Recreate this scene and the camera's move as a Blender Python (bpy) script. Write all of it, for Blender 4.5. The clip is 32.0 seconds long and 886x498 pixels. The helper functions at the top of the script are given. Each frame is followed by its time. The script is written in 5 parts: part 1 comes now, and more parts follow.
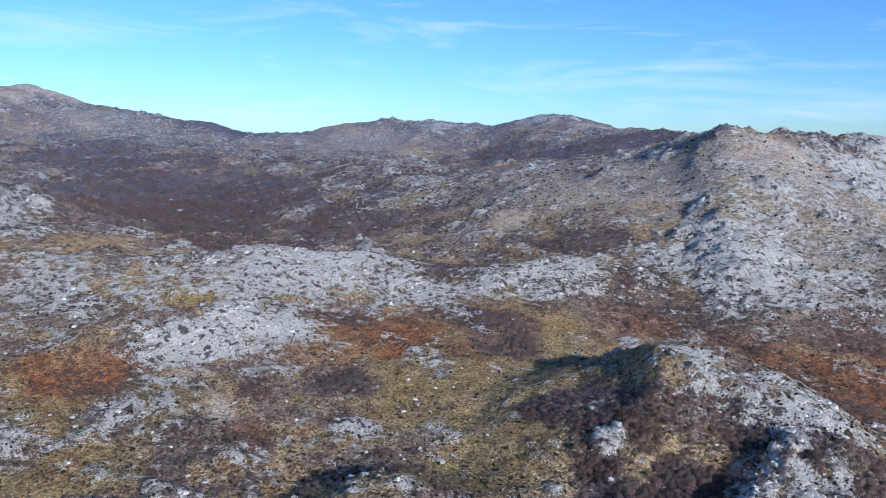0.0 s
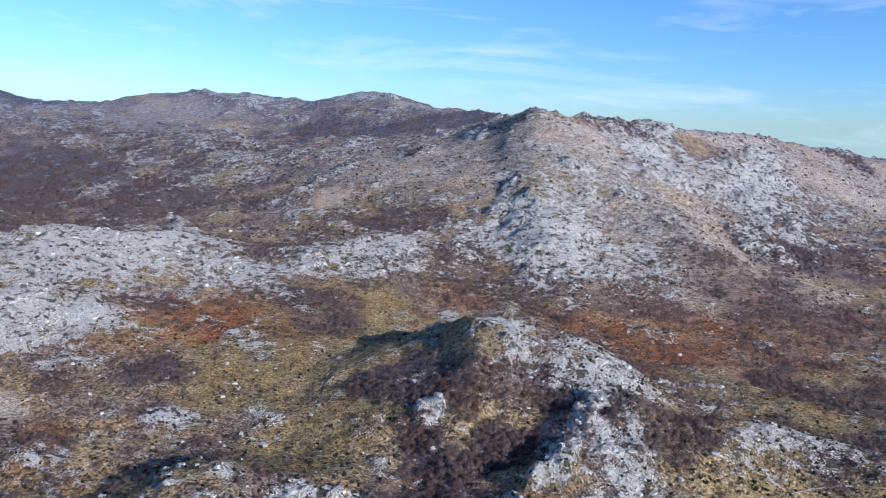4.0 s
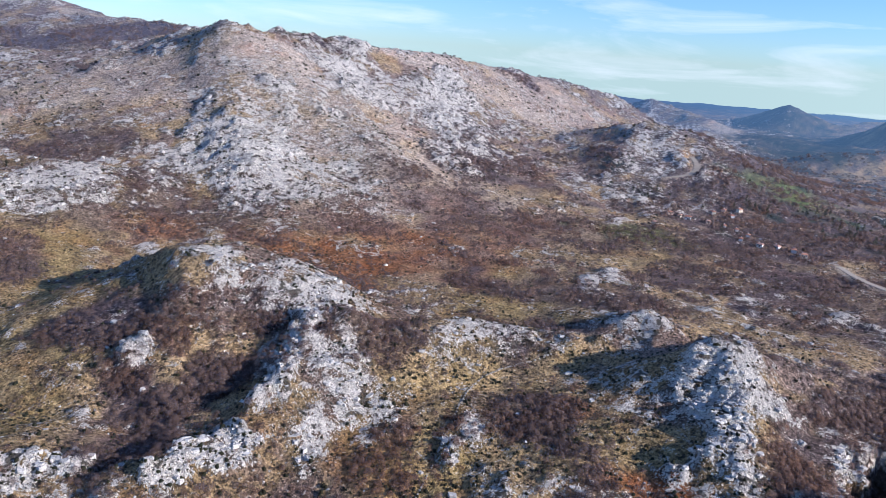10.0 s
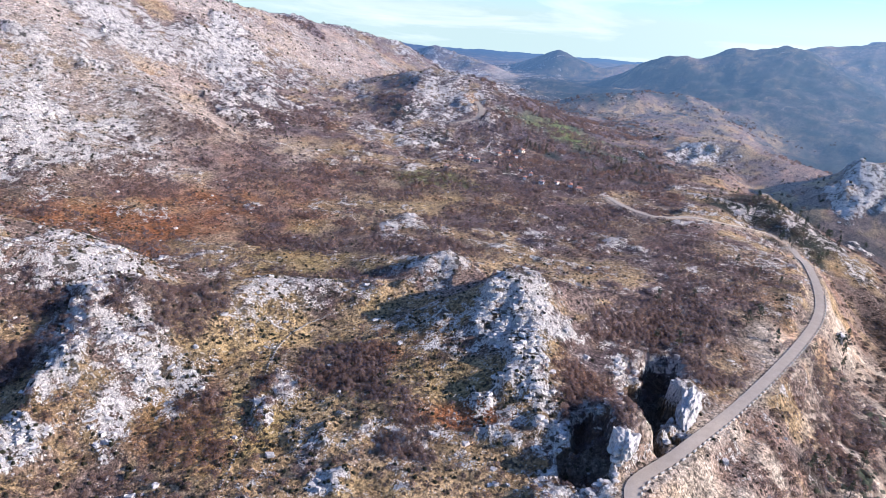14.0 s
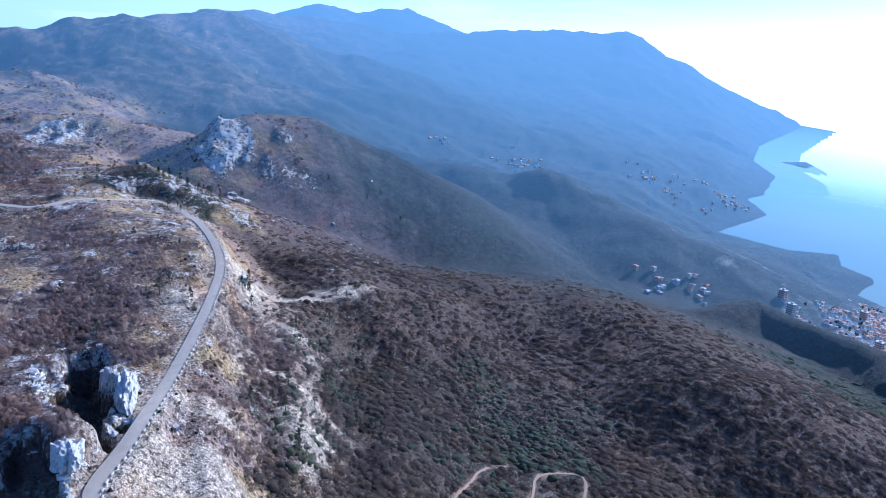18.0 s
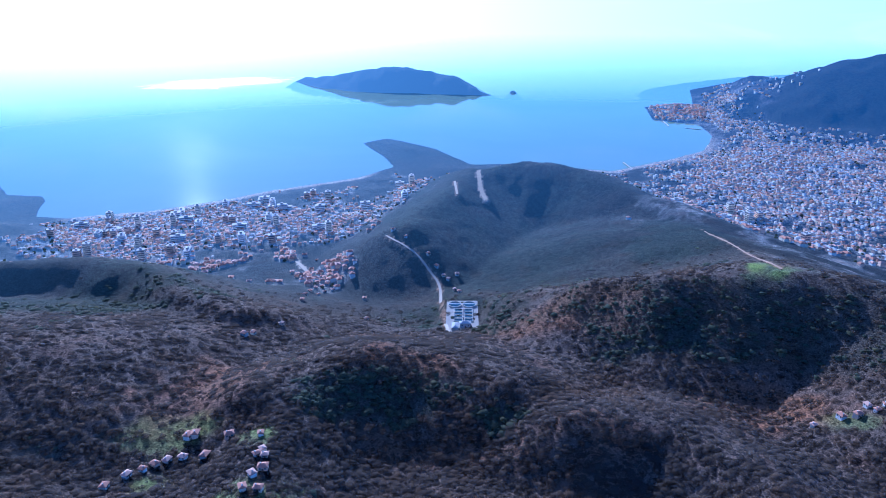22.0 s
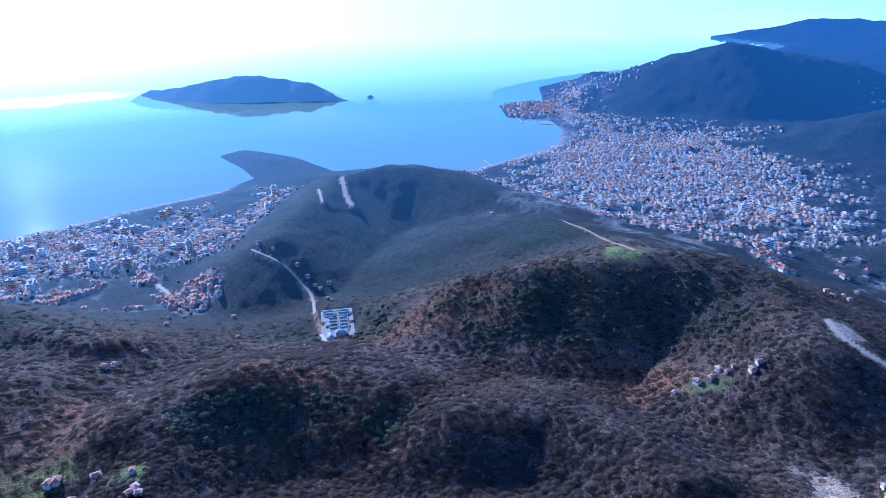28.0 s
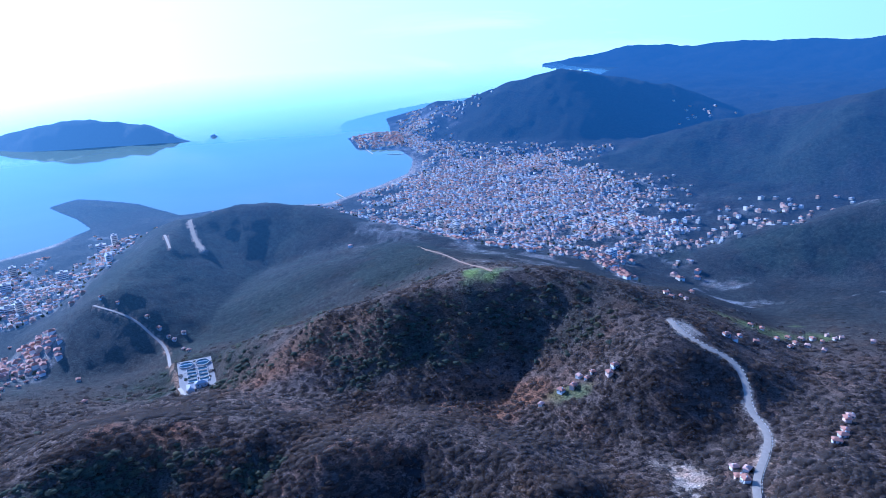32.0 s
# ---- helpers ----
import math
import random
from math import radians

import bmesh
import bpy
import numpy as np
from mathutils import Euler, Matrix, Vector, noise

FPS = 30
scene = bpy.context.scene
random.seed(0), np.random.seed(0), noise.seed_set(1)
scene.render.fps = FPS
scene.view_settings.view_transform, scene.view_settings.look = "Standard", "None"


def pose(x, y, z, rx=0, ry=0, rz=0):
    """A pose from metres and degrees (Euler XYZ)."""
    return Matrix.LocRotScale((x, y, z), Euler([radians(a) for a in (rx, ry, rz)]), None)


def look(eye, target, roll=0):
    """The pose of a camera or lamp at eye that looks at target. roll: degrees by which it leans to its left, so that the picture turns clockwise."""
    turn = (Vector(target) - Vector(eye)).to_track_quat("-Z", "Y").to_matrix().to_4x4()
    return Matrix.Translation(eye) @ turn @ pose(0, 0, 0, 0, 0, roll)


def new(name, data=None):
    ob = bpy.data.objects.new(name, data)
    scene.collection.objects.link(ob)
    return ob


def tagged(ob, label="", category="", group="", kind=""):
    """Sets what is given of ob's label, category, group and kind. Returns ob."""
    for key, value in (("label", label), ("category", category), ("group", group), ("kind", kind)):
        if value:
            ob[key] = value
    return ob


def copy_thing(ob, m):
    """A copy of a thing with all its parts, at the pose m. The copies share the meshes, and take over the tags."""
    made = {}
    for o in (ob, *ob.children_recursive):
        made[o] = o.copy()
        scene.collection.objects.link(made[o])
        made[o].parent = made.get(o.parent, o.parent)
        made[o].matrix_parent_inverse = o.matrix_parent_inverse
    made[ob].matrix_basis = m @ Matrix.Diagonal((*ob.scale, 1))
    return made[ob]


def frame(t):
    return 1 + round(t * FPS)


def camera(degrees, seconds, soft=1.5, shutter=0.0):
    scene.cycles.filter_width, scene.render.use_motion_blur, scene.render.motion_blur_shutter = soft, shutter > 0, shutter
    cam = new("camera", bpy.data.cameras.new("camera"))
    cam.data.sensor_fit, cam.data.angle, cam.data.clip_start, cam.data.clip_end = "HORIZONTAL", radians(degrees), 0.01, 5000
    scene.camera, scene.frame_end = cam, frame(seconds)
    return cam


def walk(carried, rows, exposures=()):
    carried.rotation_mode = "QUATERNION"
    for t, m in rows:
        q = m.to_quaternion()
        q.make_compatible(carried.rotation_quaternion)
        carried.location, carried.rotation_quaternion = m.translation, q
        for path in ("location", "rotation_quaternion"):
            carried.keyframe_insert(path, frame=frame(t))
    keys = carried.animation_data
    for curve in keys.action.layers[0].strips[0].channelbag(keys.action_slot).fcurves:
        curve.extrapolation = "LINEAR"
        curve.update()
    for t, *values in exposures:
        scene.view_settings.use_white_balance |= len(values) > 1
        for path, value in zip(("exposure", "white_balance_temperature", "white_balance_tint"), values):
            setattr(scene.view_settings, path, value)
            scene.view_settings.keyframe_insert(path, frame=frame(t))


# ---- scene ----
import collections

cam = camera(63.6, 32.0, 0.75)
PATH = [
    (0.0, pose(0, 0, 400, 81.00, -1.00, -0.00)),
    (0.5, pose(0, 0, 400, 80.99, -1.28, -1.73)),
    (1.0, pose(0, 0, 400, 80.97, -1.56, -3.53)),
    (1.5, pose(0, 0, 400, 80.93, -1.74, -5.13)),
    (2.0, pose(0, 0, 400, 80.77, -1.91, -6.70)),
    (2.5, pose(0, 0, 400, 80.56, -2.06, -8.44)),
    (3.0, pose(0, 0, 400, 80.31, -2.30, -10.40)),
    (3.5, pose(0, 0, 400, 80.03, -2.50, -12.21)),
    (5.5, pose(0, 0, 400, 78.31, -3.20, -20.50)),
    (6.0, pose(0, 0, 400, 77.84, -3.33, -22.70)),
    (6.5, pose(0, 0, 400, 77.44, -3.49, -25.07)),
    (7.0, pose(0, 0, 400, 77.10, -3.66, -27.87)),
    (7.5, pose(0, 0, 400, 76.81, -3.79, -30.36)),
    (8.0, pose(0, 0, 400, 76.48, -3.92, -32.57)),
    (8.5, pose(0, 0, 400, 76.08, -3.96, -34.21)),
    (9.0, pose(0, 0, 400, 75.61, -3.96, -35.28)),
    (9.5, pose(0, 0, 400, 75.13, -3.98, -36.34)),
    (10.0, pose(0, 0, 400, 74.66, -4.02, -37.56)),
    (10.5, pose(0, 0, 400, 74.28, -4.06, -38.96)),
    (11.0, pose(0, 0, 400, 73.91, -4.11, -40.77)),
    (11.5, pose(0, 0, 400, 73.60, -4.16, -42.51)),
    (12.0, pose(0, 0, 400, 73.31, -4.10, -44.52)),
    (12.5, pose(0, 0, 400, 73.02, -4.11, -46.39)),
    (13.0, pose(0, 0, 400, 72.69, -4.18, -48.46)),
    (13.5, pose(0, 0, 400, 72.37, -4.16, -51.07)),
    (14.0, pose(0, 0, 400, 71.90, -4.21, -54.14)),
    (14.5, pose(0, 0, 400, 71.18, -4.15, -57.39)),
    (16.5, pose(0, 0, 400, 71.37, -3.83, -68.84)),
    (17.0, pose(0, 0, 400, 72.79, -3.64, -77.23)),
    (17.5, pose(0, 0, 400, 73.44, -3.67, -88.50)),
    (18.0, pose(0, 0, 400, 73.05, -3.63, -102.16)),
    (18.5, pose(0, 0, 400, 71.36, -3.35, -110.89)),
    (19.0, pose(0, 0, 400, 70.86, -2.80, -120.70)),
    (19.5, pose(0, 0, 400, 69.95, -1.73, -131.59)),
    (20.0, pose(0, 0, 400, 68.75, -1.05, -141.72)),
    (20.5, pose(0, 0, 400, 68.70, -0.19, -151.40)),
    (21.0, pose(0, 0, 400, 68.67, 0.48, -160.30)),
    (21.5, pose(0, 0, 400, 68.63, 0.76, -164.28)),
    (22.0, pose(0, 0, 400, 68.63, 0.81, -166.04)),
    (22.5, pose(0, 0, 400, 68.63, 0.94, -166.85)),
    (23.0, pose(0, 0, 400, 68.63, 0.96, -167.69)),
    (23.5, pose(0, 0, 400, 68.62, 1.01, -168.52)),
    (24.0, pose(0, 0, 400, 68.63, 1.02, -169.42)),
    (24.5, pose(0, 0, 400, 68.62, 1.07, -170.32)),
    (25.0, pose(0, 0, 400, 68.60, 1.11, -171.29)),
    (25.5, pose(0, 0, 400, 68.61, 1.15, -172.14)),
    (27.5, pose(0, 0, 400, 68.67, 1.36, -176.24)),
    (28.0, pose(0, 0, 400, 68.74, 1.44, -177.44)),
    (28.5, pose(0, 0, 400, 68.83, 1.50, -178.59)),
    (29.0, pose(0, 0, 400, 68.97, 1.57, -179.94)),
    (29.5, pose(0, 0, 400, 69.13, 1.63, -181.27)),
    (30.0, pose(0, 0, 400, 69.38, 1.73, -182.83)),
    (30.5, pose(0, 0, 400, 69.62, 1.84, -184.34)),
    (31.0, pose(0, 0, 400, 69.91, 1.98, -186.07)),
    (31.5, pose(0, 0, 400, 70.26, 2.02, -187.74)),
    (32.0, pose(0, 0, 400, 70.83, 2.16, -189.63)),
]
EXPOSURES = [(0, 0.18, 5450, 11), (5.5, 0.30, 5650, 15), (9, 0.42, 5850, 18), (11, 0.55, 5950, 20), (14.5, 0.84, 6100, 23), (17, 0.90, 5550, 20), (18, 0.68, 4750, 16), (18.6, 0.42, 4300, 16), (19.6, 0.42, 4200, 17), (21, 0.62, 4200, 19), (23, 0.66, 4200, 20), (32, 0.70, 4200, 19)]
walk(cam, PATH, EXPOSURES)

# ---- daylight: low winter sun over the sea ----
SUN_BEARING, SUN_HEIGHT = 146.0, 21.0
world = bpy.data.worlds.new("daylight")
scene.world = world
world.use_nodes = True
wn, wl = world.node_tree.nodes, world.node_tree.links
wn.clear()
w_out = wn.new("ShaderNodeOutputWorld")
w_bg = wn.new("ShaderNodeBackground")
w_bg.inputs["Strength"].default_value = 0.112
sky = wn.new("ShaderNodeTexSky")
sky.sky_type = "NISHITA"
sky.sun_disc = False
sky.sun_elevation = radians(SUN_HEIGHT)
sky.sun_rotation = radians(SUN_BEARING)
sky.altitude = 300
sky.air_density, sky.dust_density, sky.ozone_density = 1.0, 0.2, 3.2
w_co = wn.new("ShaderNodeTexCoord")
w_max = wn.new("ShaderNodeVectorMath")
w_max.operation = "MAXIMUM"
w_max.inputs[1].default_value = (-1.0, -1.0, 0.012)
wl.new(w_co.outputs["Generated"], w_max.inputs[0])
wl.new(w_max.outputs[0], sky.inputs["Vector"])
# thin streaked cirrus
w_map = wn.new("ShaderNodeMapping")
w_map.inputs["Scale"].default_value = (1.6, 1.6, 11.0)
w_map.inputs["Rotation"].default_value = (0.06, -0.05, 0.5)
wl.new(w_co.outputs["Generated"], w_map.inputs["Vector"])
w_noise = wn.new("ShaderNodeTexNoise")
w_noise.inputs["Scale"].default_value = 2.3
w_noise.inputs["Detail"].default_value = 7.0
w_noise.inputs["Roughness"].default_value = 0.58
w_noise.inputs["Distortion"].default_value = 0.6
wl.new(w_map.outputs[0], w_noise.inputs["Vector"])
w_ramp = wn.new("ShaderNodeMapRange")
w_ramp.inputs["From Min"].default_value, w_ramp.inputs["From Max"].default_value = 0.52, 0.80
w_ramp.inputs["To Max"].default_value = 0.55
wl.new(w_noise.outputs["Fac"], w_ramp.inputs["Value"])
w_mix = wn.new("ShaderNodeMix")
w_mix.data_type = "RGBA"
w_mix.inputs["B"].default_value = (7.5, 7.9, 8.3, 1)
wl.new(w_ramp.outputs[0], w_mix.inputs["Factor"])
w_tint = wn.new("ShaderNodeMix")
w_tint.data_type, w_tint.blend_type = "RGBA", "MULTIPLY"
w_tint.inputs["Factor"].default_value = 1.0
w_tint.inputs["B"].default_value = (0.68, 0.93, 1.20, 1)
wl.new(sky.outputs[0], w_tint.inputs["A"])
wl.new(w_tint.outputs["Result"], w_mix.inputs["A"])
wl.new(w_mix.outputs["Result"], w_bg.inputs["Color"])
wl.new(w_bg.outputs[0], w_out.inputs["Surface"])

sun_data = bpy.data.lights.new("sun", "SUN")
sun_data.energy, sun_data.angle, sun_data.color = 5.0, radians(0.5), (1.0, 0.93, 0.82)
sun = new("sun", sun_data)
sb, sh = radians(SUN_BEARING), radians(SUN_HEIGHT)
sun_dir = Vector((math.sin(sb) * math.cos(sh), math.cos(sb) * math.cos(sh), math.sin(sh)))
sun.matrix_world = look(sun_dir * 900, (0, 0, 0))

# ---- materials ----
def material(name, colour=(0.5, 0.5, 0.5), roughness=0.8):
    mat = bpy.data.materials.new(name)
    mat.use_nodes = True
    bsdf = mat.node_tree.nodes["Principled BSDF"]
    bsdf.inputs["Base Color"].default_value = (*colour, 1)
    bsdf.inputs["Roughness"].default_value = roughness
    bsdf.inputs["Specular IOR Level"].default_value = 0.25
    return mat, mat.node_tree.nodes, mat.node_tree.links, bsdf


def noise_node(nodes, links, vector, scale, detail=3.0, rough=0.55, distortion=0.0):
    n = nodes.new("ShaderNodeTexNoise")
    n.inputs["Scale"].default_value, n.inputs["Detail"].default_value = scale, detail
    n.inputs["Roughness"].default_value, n.inputs["Distortion"].default_value = rough, distortion
    links.new(vector, n.inputs["Vector"])
    return n.outputs["Fac"]


def remap(nodes, links, value, a, b, c, d):
    n = nodes.new("ShaderNodeMapRange")
    for key, v in (("From Min", a), ("From Max", b), ("To Min", c), ("To Max", d)):
        n.inputs[key].default_value = v
    links.new(value, n.inputs["Value"])
    return n.outputs[0]


def calc(nodes, links, op, a, b):
    n = nodes.new("ShaderNodeMath")
    n.operation = op
    for k, v in enumerate((a, b)):
        if isinstance(v, (int, float)):
            n.inputs[k].default_value = v
        else:
            links.new(v, n.inputs[k])
    return n.outputs[0]


def blend(nodes, links, fac, a, b, mode="MIX"):
    n = nodes.new("ShaderNodeMix")
    n.data_type, n.blend_type = "RGBA", mode
    for key, v in (("Factor", fac), ("A", a), ("B", b)):
        if isinstance(v, (int, float)):
            n.inputs[key].default_value = v
        elif isinstance(v, tuple):
            n.inputs[key].default_value = (*v, 1)
        else:
            links.new(v, n.inputs[key])
    return n.outputs["Result"]


def bump(nodes, links, bsdf, height, strength, distance):
    n = nodes.new("ShaderNodeBump")
    n.inputs["Strength"].default_value, n.inputs["Distance"].default_value = strength, distance
    links.new(height, n.inputs["Height"])
    links.new(n.outputs[0], bsdf.inputs["Normal"])


def plain(name, colour, roughness=0.8, spread=0.25, scale=0.6, relief=0.0):
    """A surface of one kind with blotches at two sizes, and a little change from piece to piece."""
    mat, n, l, b = material(name, colour, roughness)
    co = n.new("ShaderNodeTexCoord").outputs["Object"]
    coarse = noise_node(n, l, co, scale, 4.0)
    fine = noise_node(n, l, co, scale * 7, 3.0)
    oi = n.new("ShaderNodeObjectInfo").outputs["Random"]
    isl = n.new("ShaderNodeNewGeometry").outputs["Random Per Island"]
    v = calc(n, l, "ADD", calc(n, l, "ADD", coarse, fine), calc(n, l, "MULTIPLY", calc(n, l, "ADD", oi, isl), 0.5))
    v = remap(n, l, v, 0.8, 2.2, 1 - spread, 1 + spread)
    col = blend(n, l, 1.0, colour, v, "MULTIPLY")
    l.new(col, b.inputs["Base Color"])
    if relief:
        bump(n, l, b, fine, 0.6, relief)
    return mat


def hillside(name, haze_glow=False):
    """Limestone, grass, scrub and woods; the shares and kinds of soil come with the ground."""
    mat, n, l, b = material(name, (0.2, 0.2, 0.2), 0.95)
    b.inputs["Specular IOR Level"].default_value = 0.06
    co = n.new("ShaderNodeTexCoord").outputs["Object"]
    soil = n.new("ShaderNodeAttribute")
    soil.attribute_name = "soil"
    rock = n.new("ShaderNodeAttribute")
    rock.attribute_name = "rock"
    n30 = noise_node(n, l, co, 0.035, 5.0, 0.6)
    n6 = noise_node(n, l, co, 0.16, 6.0, 0.68, 0.4)
    n1 = noise_node(n, l, co, 0.75, 5.0, 0.7)
    # tufts and bare spots in the soil
    c = blend(n, l, 1.0, soil.outputs["Color"], remap(n, l, n6, 0.32, 0.68, 0.55, 1.5), "MULTIPLY")
    c = blend(n, l, 1.0, c, remap(n, l, n1, 0.32, 0.68, 0.2, 1.85), "MULTIPLY")
    c = blend(n, l, remap(n, l, n30, 0.50, 0.70, 0.0, 0.6), c, blend(n, l, 1.0, c, (1.2, 0.86, 0.66), "MULTIPLY"))
    # small stones and bleached stubble in the sward, dark cushions between them
    n2 = noise_node(n, l, co, 0.55, 3.0, 0.6)
    open_ground = remap(n, l, rock.outputs["Fac"], -0.3, 0.05, 0.0, 1.0)
    c = blend(n, l, calc(n, l, "MULTIPLY", remap(n, l, n2, 0.565, 0.60, 0.0, 0.85), open_ground), c, (0.050, 0.040, 0.034))
    c = blend(n, l, calc(n, l, "MULTIPLY", remap(n, l, n2, 0.37, 0.35, 0.0, 0.45), open_ground), c, (0.62, 0.57, 0.48))
    # limestone: pale, grey when weathered, black in its clefts, worn into slanting flutes
    flute = n.new("ShaderNodeMapping")
    flute.inputs["Scale"].default_value = (1.0, 1.0, 0.35)
    flute.inputs["Rotation"].default_value = (0.5, 0.3, 0.0)
    l.new(co, flute.inputs["Vector"])
    n3 = noise_node(n, l, flute.outputs[0], 0.36, 6.0, 0.74, 1.2)
    n05 = noise_node(n, l, flute.outputs[0], 1.3, 4.0, 0.72, 0.6)
    cleft = remap(n, l, calc(n, l, "ABSOLUTE", calc(n, l, "SUBTRACT", n3, 0.5), 0.0), 0.0, 0.022, 0.0, 1.0)
    stone = blend(n, l, remap(n, l, n05, 0.40, 0.56, 0.0, 1.0), (0.67, 0.60, 0.53), (0.97, 0.90, 0.80))
    stone = blend(n, l, remap(n, l, n3, 0.36, 0.42, 0.4, 0.0), stone, (0.26, 0.25, 0.24))
    stone = blend(n, l, cleft, (0.05, 0.045, 0.04), stone)
    c = blend(n, l, 1.0, c, remap(n, l, n05, 0.36, 0.64, 0.55, 1.45), "MULTIPLY")
    mask = calc(n, l, "ADD", rock.outputs["Fac"], calc(n, l, "MULTIPLY", calc(n, l, "SUBTRACT", n6, 0.5), 2.4))
    mask = calc(n, l, "ADD", mask, calc(n, l, "MULTIPLY", calc(n, l, "SUBTRACT", n30, 0.5), 1.5))
    mask = calc(n, l, "ADD", mask, calc(n, l, "MULTIPLY", calc(n, l, "SUBTRACT", n05, 0.5), 1.9))
    mask = remap(n, l, mask, 0.47, 0.53, 0.0, 1.0)
    # low bushes rooted in the rock
    n4 = noise_node(n, l, co, 0.17, 5.0, 0.66)
    stone = blend(n, l, remap(n, l, n4, 0.56, 0.59, 0.0, 0.9), stone, (0.085, 0.072, 0.056))
    c = blend(n, l, mask, c, stone)
    l.new(c, b.inputs["Base Color"])
    h = calc(n, l, "ADD", calc(n, l, "MULTIPLY", n3, calc(n, l, "MULTIPLY", mask, 2.6)), calc(n, l, "ADD", n1, n6))
    bump(n, l, b, h, 1.0, 1.7)
    if haze_glow:
        # outer hills: haze painted as blue glow, stronger with distance, palest over the bay
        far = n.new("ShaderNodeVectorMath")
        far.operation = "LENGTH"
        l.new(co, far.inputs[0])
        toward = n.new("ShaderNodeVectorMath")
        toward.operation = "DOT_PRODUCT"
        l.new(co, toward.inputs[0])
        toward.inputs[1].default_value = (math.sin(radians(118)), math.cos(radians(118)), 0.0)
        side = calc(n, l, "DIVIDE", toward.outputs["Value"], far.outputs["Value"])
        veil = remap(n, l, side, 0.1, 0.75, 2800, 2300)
        deep = calc(n, l, "POWER", 2.718, calc(n, l, "DIVIDE", calc(n, l, "SUBTRACT", HAZE_FROM, far.outputs["Value"]), veil))
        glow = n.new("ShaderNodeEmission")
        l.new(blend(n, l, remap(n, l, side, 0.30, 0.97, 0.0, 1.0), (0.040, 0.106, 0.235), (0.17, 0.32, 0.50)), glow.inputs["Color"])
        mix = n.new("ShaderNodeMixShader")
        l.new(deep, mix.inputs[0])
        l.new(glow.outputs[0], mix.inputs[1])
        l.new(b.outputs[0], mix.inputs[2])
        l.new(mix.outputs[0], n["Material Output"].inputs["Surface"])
    return mat


# distance at which the painted haze glow begins
HAZE_FROM = 690.0
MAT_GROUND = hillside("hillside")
MAT_HAZED = hillside("hazed_hillside", True)


def sea_water():
    mat, n, l, b = material("sea_water", (0.03, 0.16, 0.27), 0.16)
    co = n.new("ShaderNodeTexCoord").outputs["Object"]
    n300 = noise_node(n, l, co, 0.0016, 4.0, 0.5, 1.0)
    l.new(blend(n, l, remap(n, l, n300, 0.35, 0.7, 0.0, 1.0), (0.185, 0.245, 0.165), (0.212, 0.272, 0.185)), b.inputs["Base Color"])
    # calm slicks, and one wind-ruffled stretch of streaks off the island
    lanes = n.new("ShaderNodeMapping")
    lanes.vector_type = "TEXTURE"
    lanes.inputs["Location"].default_value = (1500, -2560, 0)
    lanes.inputs["Rotation"].default_value = (0, 0, radians(28))
    lanes.inputs["Scale"].default_value = (330, 150, 1)
    l.new(co, lanes.inputs["Vector"])
    spread = n.new("ShaderNodeVectorMath")
    spread.operation = "LENGTH"
    l.new(lanes.outputs[0], spread.inputs[0])
    streak = n.new("ShaderNodeMapping")
    streak.inputs["Scale"].default_value = (0.9, 5.0, 1)
    l.new(lanes.outputs[0], streak.inputs["Vector"])
    wisps = noise_node(n, l, streak.outputs[0], 1.6, 4.0, 0.6, 0.5)
    ruffled = remap(n, l, calc(n, l, "SUBTRACT", spread.outputs["Value"], calc(n, l, "MULTIPLY", wisps, 1.6)), -0.35, 0.15, 1.0, 0.0)
    l.new(calc(n, l, "ADD", remap(n, l, n300, 0.48, 0.74, 0.04, 0.06), calc(n, l, "MULTIPLY", ruffled, 0.30)), b.inputs["Roughness"])
    b.inputs["Specular IOR Level"].default_value = 0.5
    b.inputs["IOR"].default_value = 1.33
    ripple = noise_node(n, l, co, 0.12, 3.0)
    bump(n, l, b, ripple, 0.05, 0.2)
    # towards the horizon, haze is painted as transparency that lets the sky through
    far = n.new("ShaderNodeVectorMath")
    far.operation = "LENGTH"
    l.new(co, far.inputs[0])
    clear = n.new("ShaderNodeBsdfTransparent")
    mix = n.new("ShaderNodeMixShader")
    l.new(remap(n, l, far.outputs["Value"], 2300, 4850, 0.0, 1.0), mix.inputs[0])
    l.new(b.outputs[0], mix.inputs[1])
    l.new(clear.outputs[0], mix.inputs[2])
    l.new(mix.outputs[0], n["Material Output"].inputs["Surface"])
    return mat


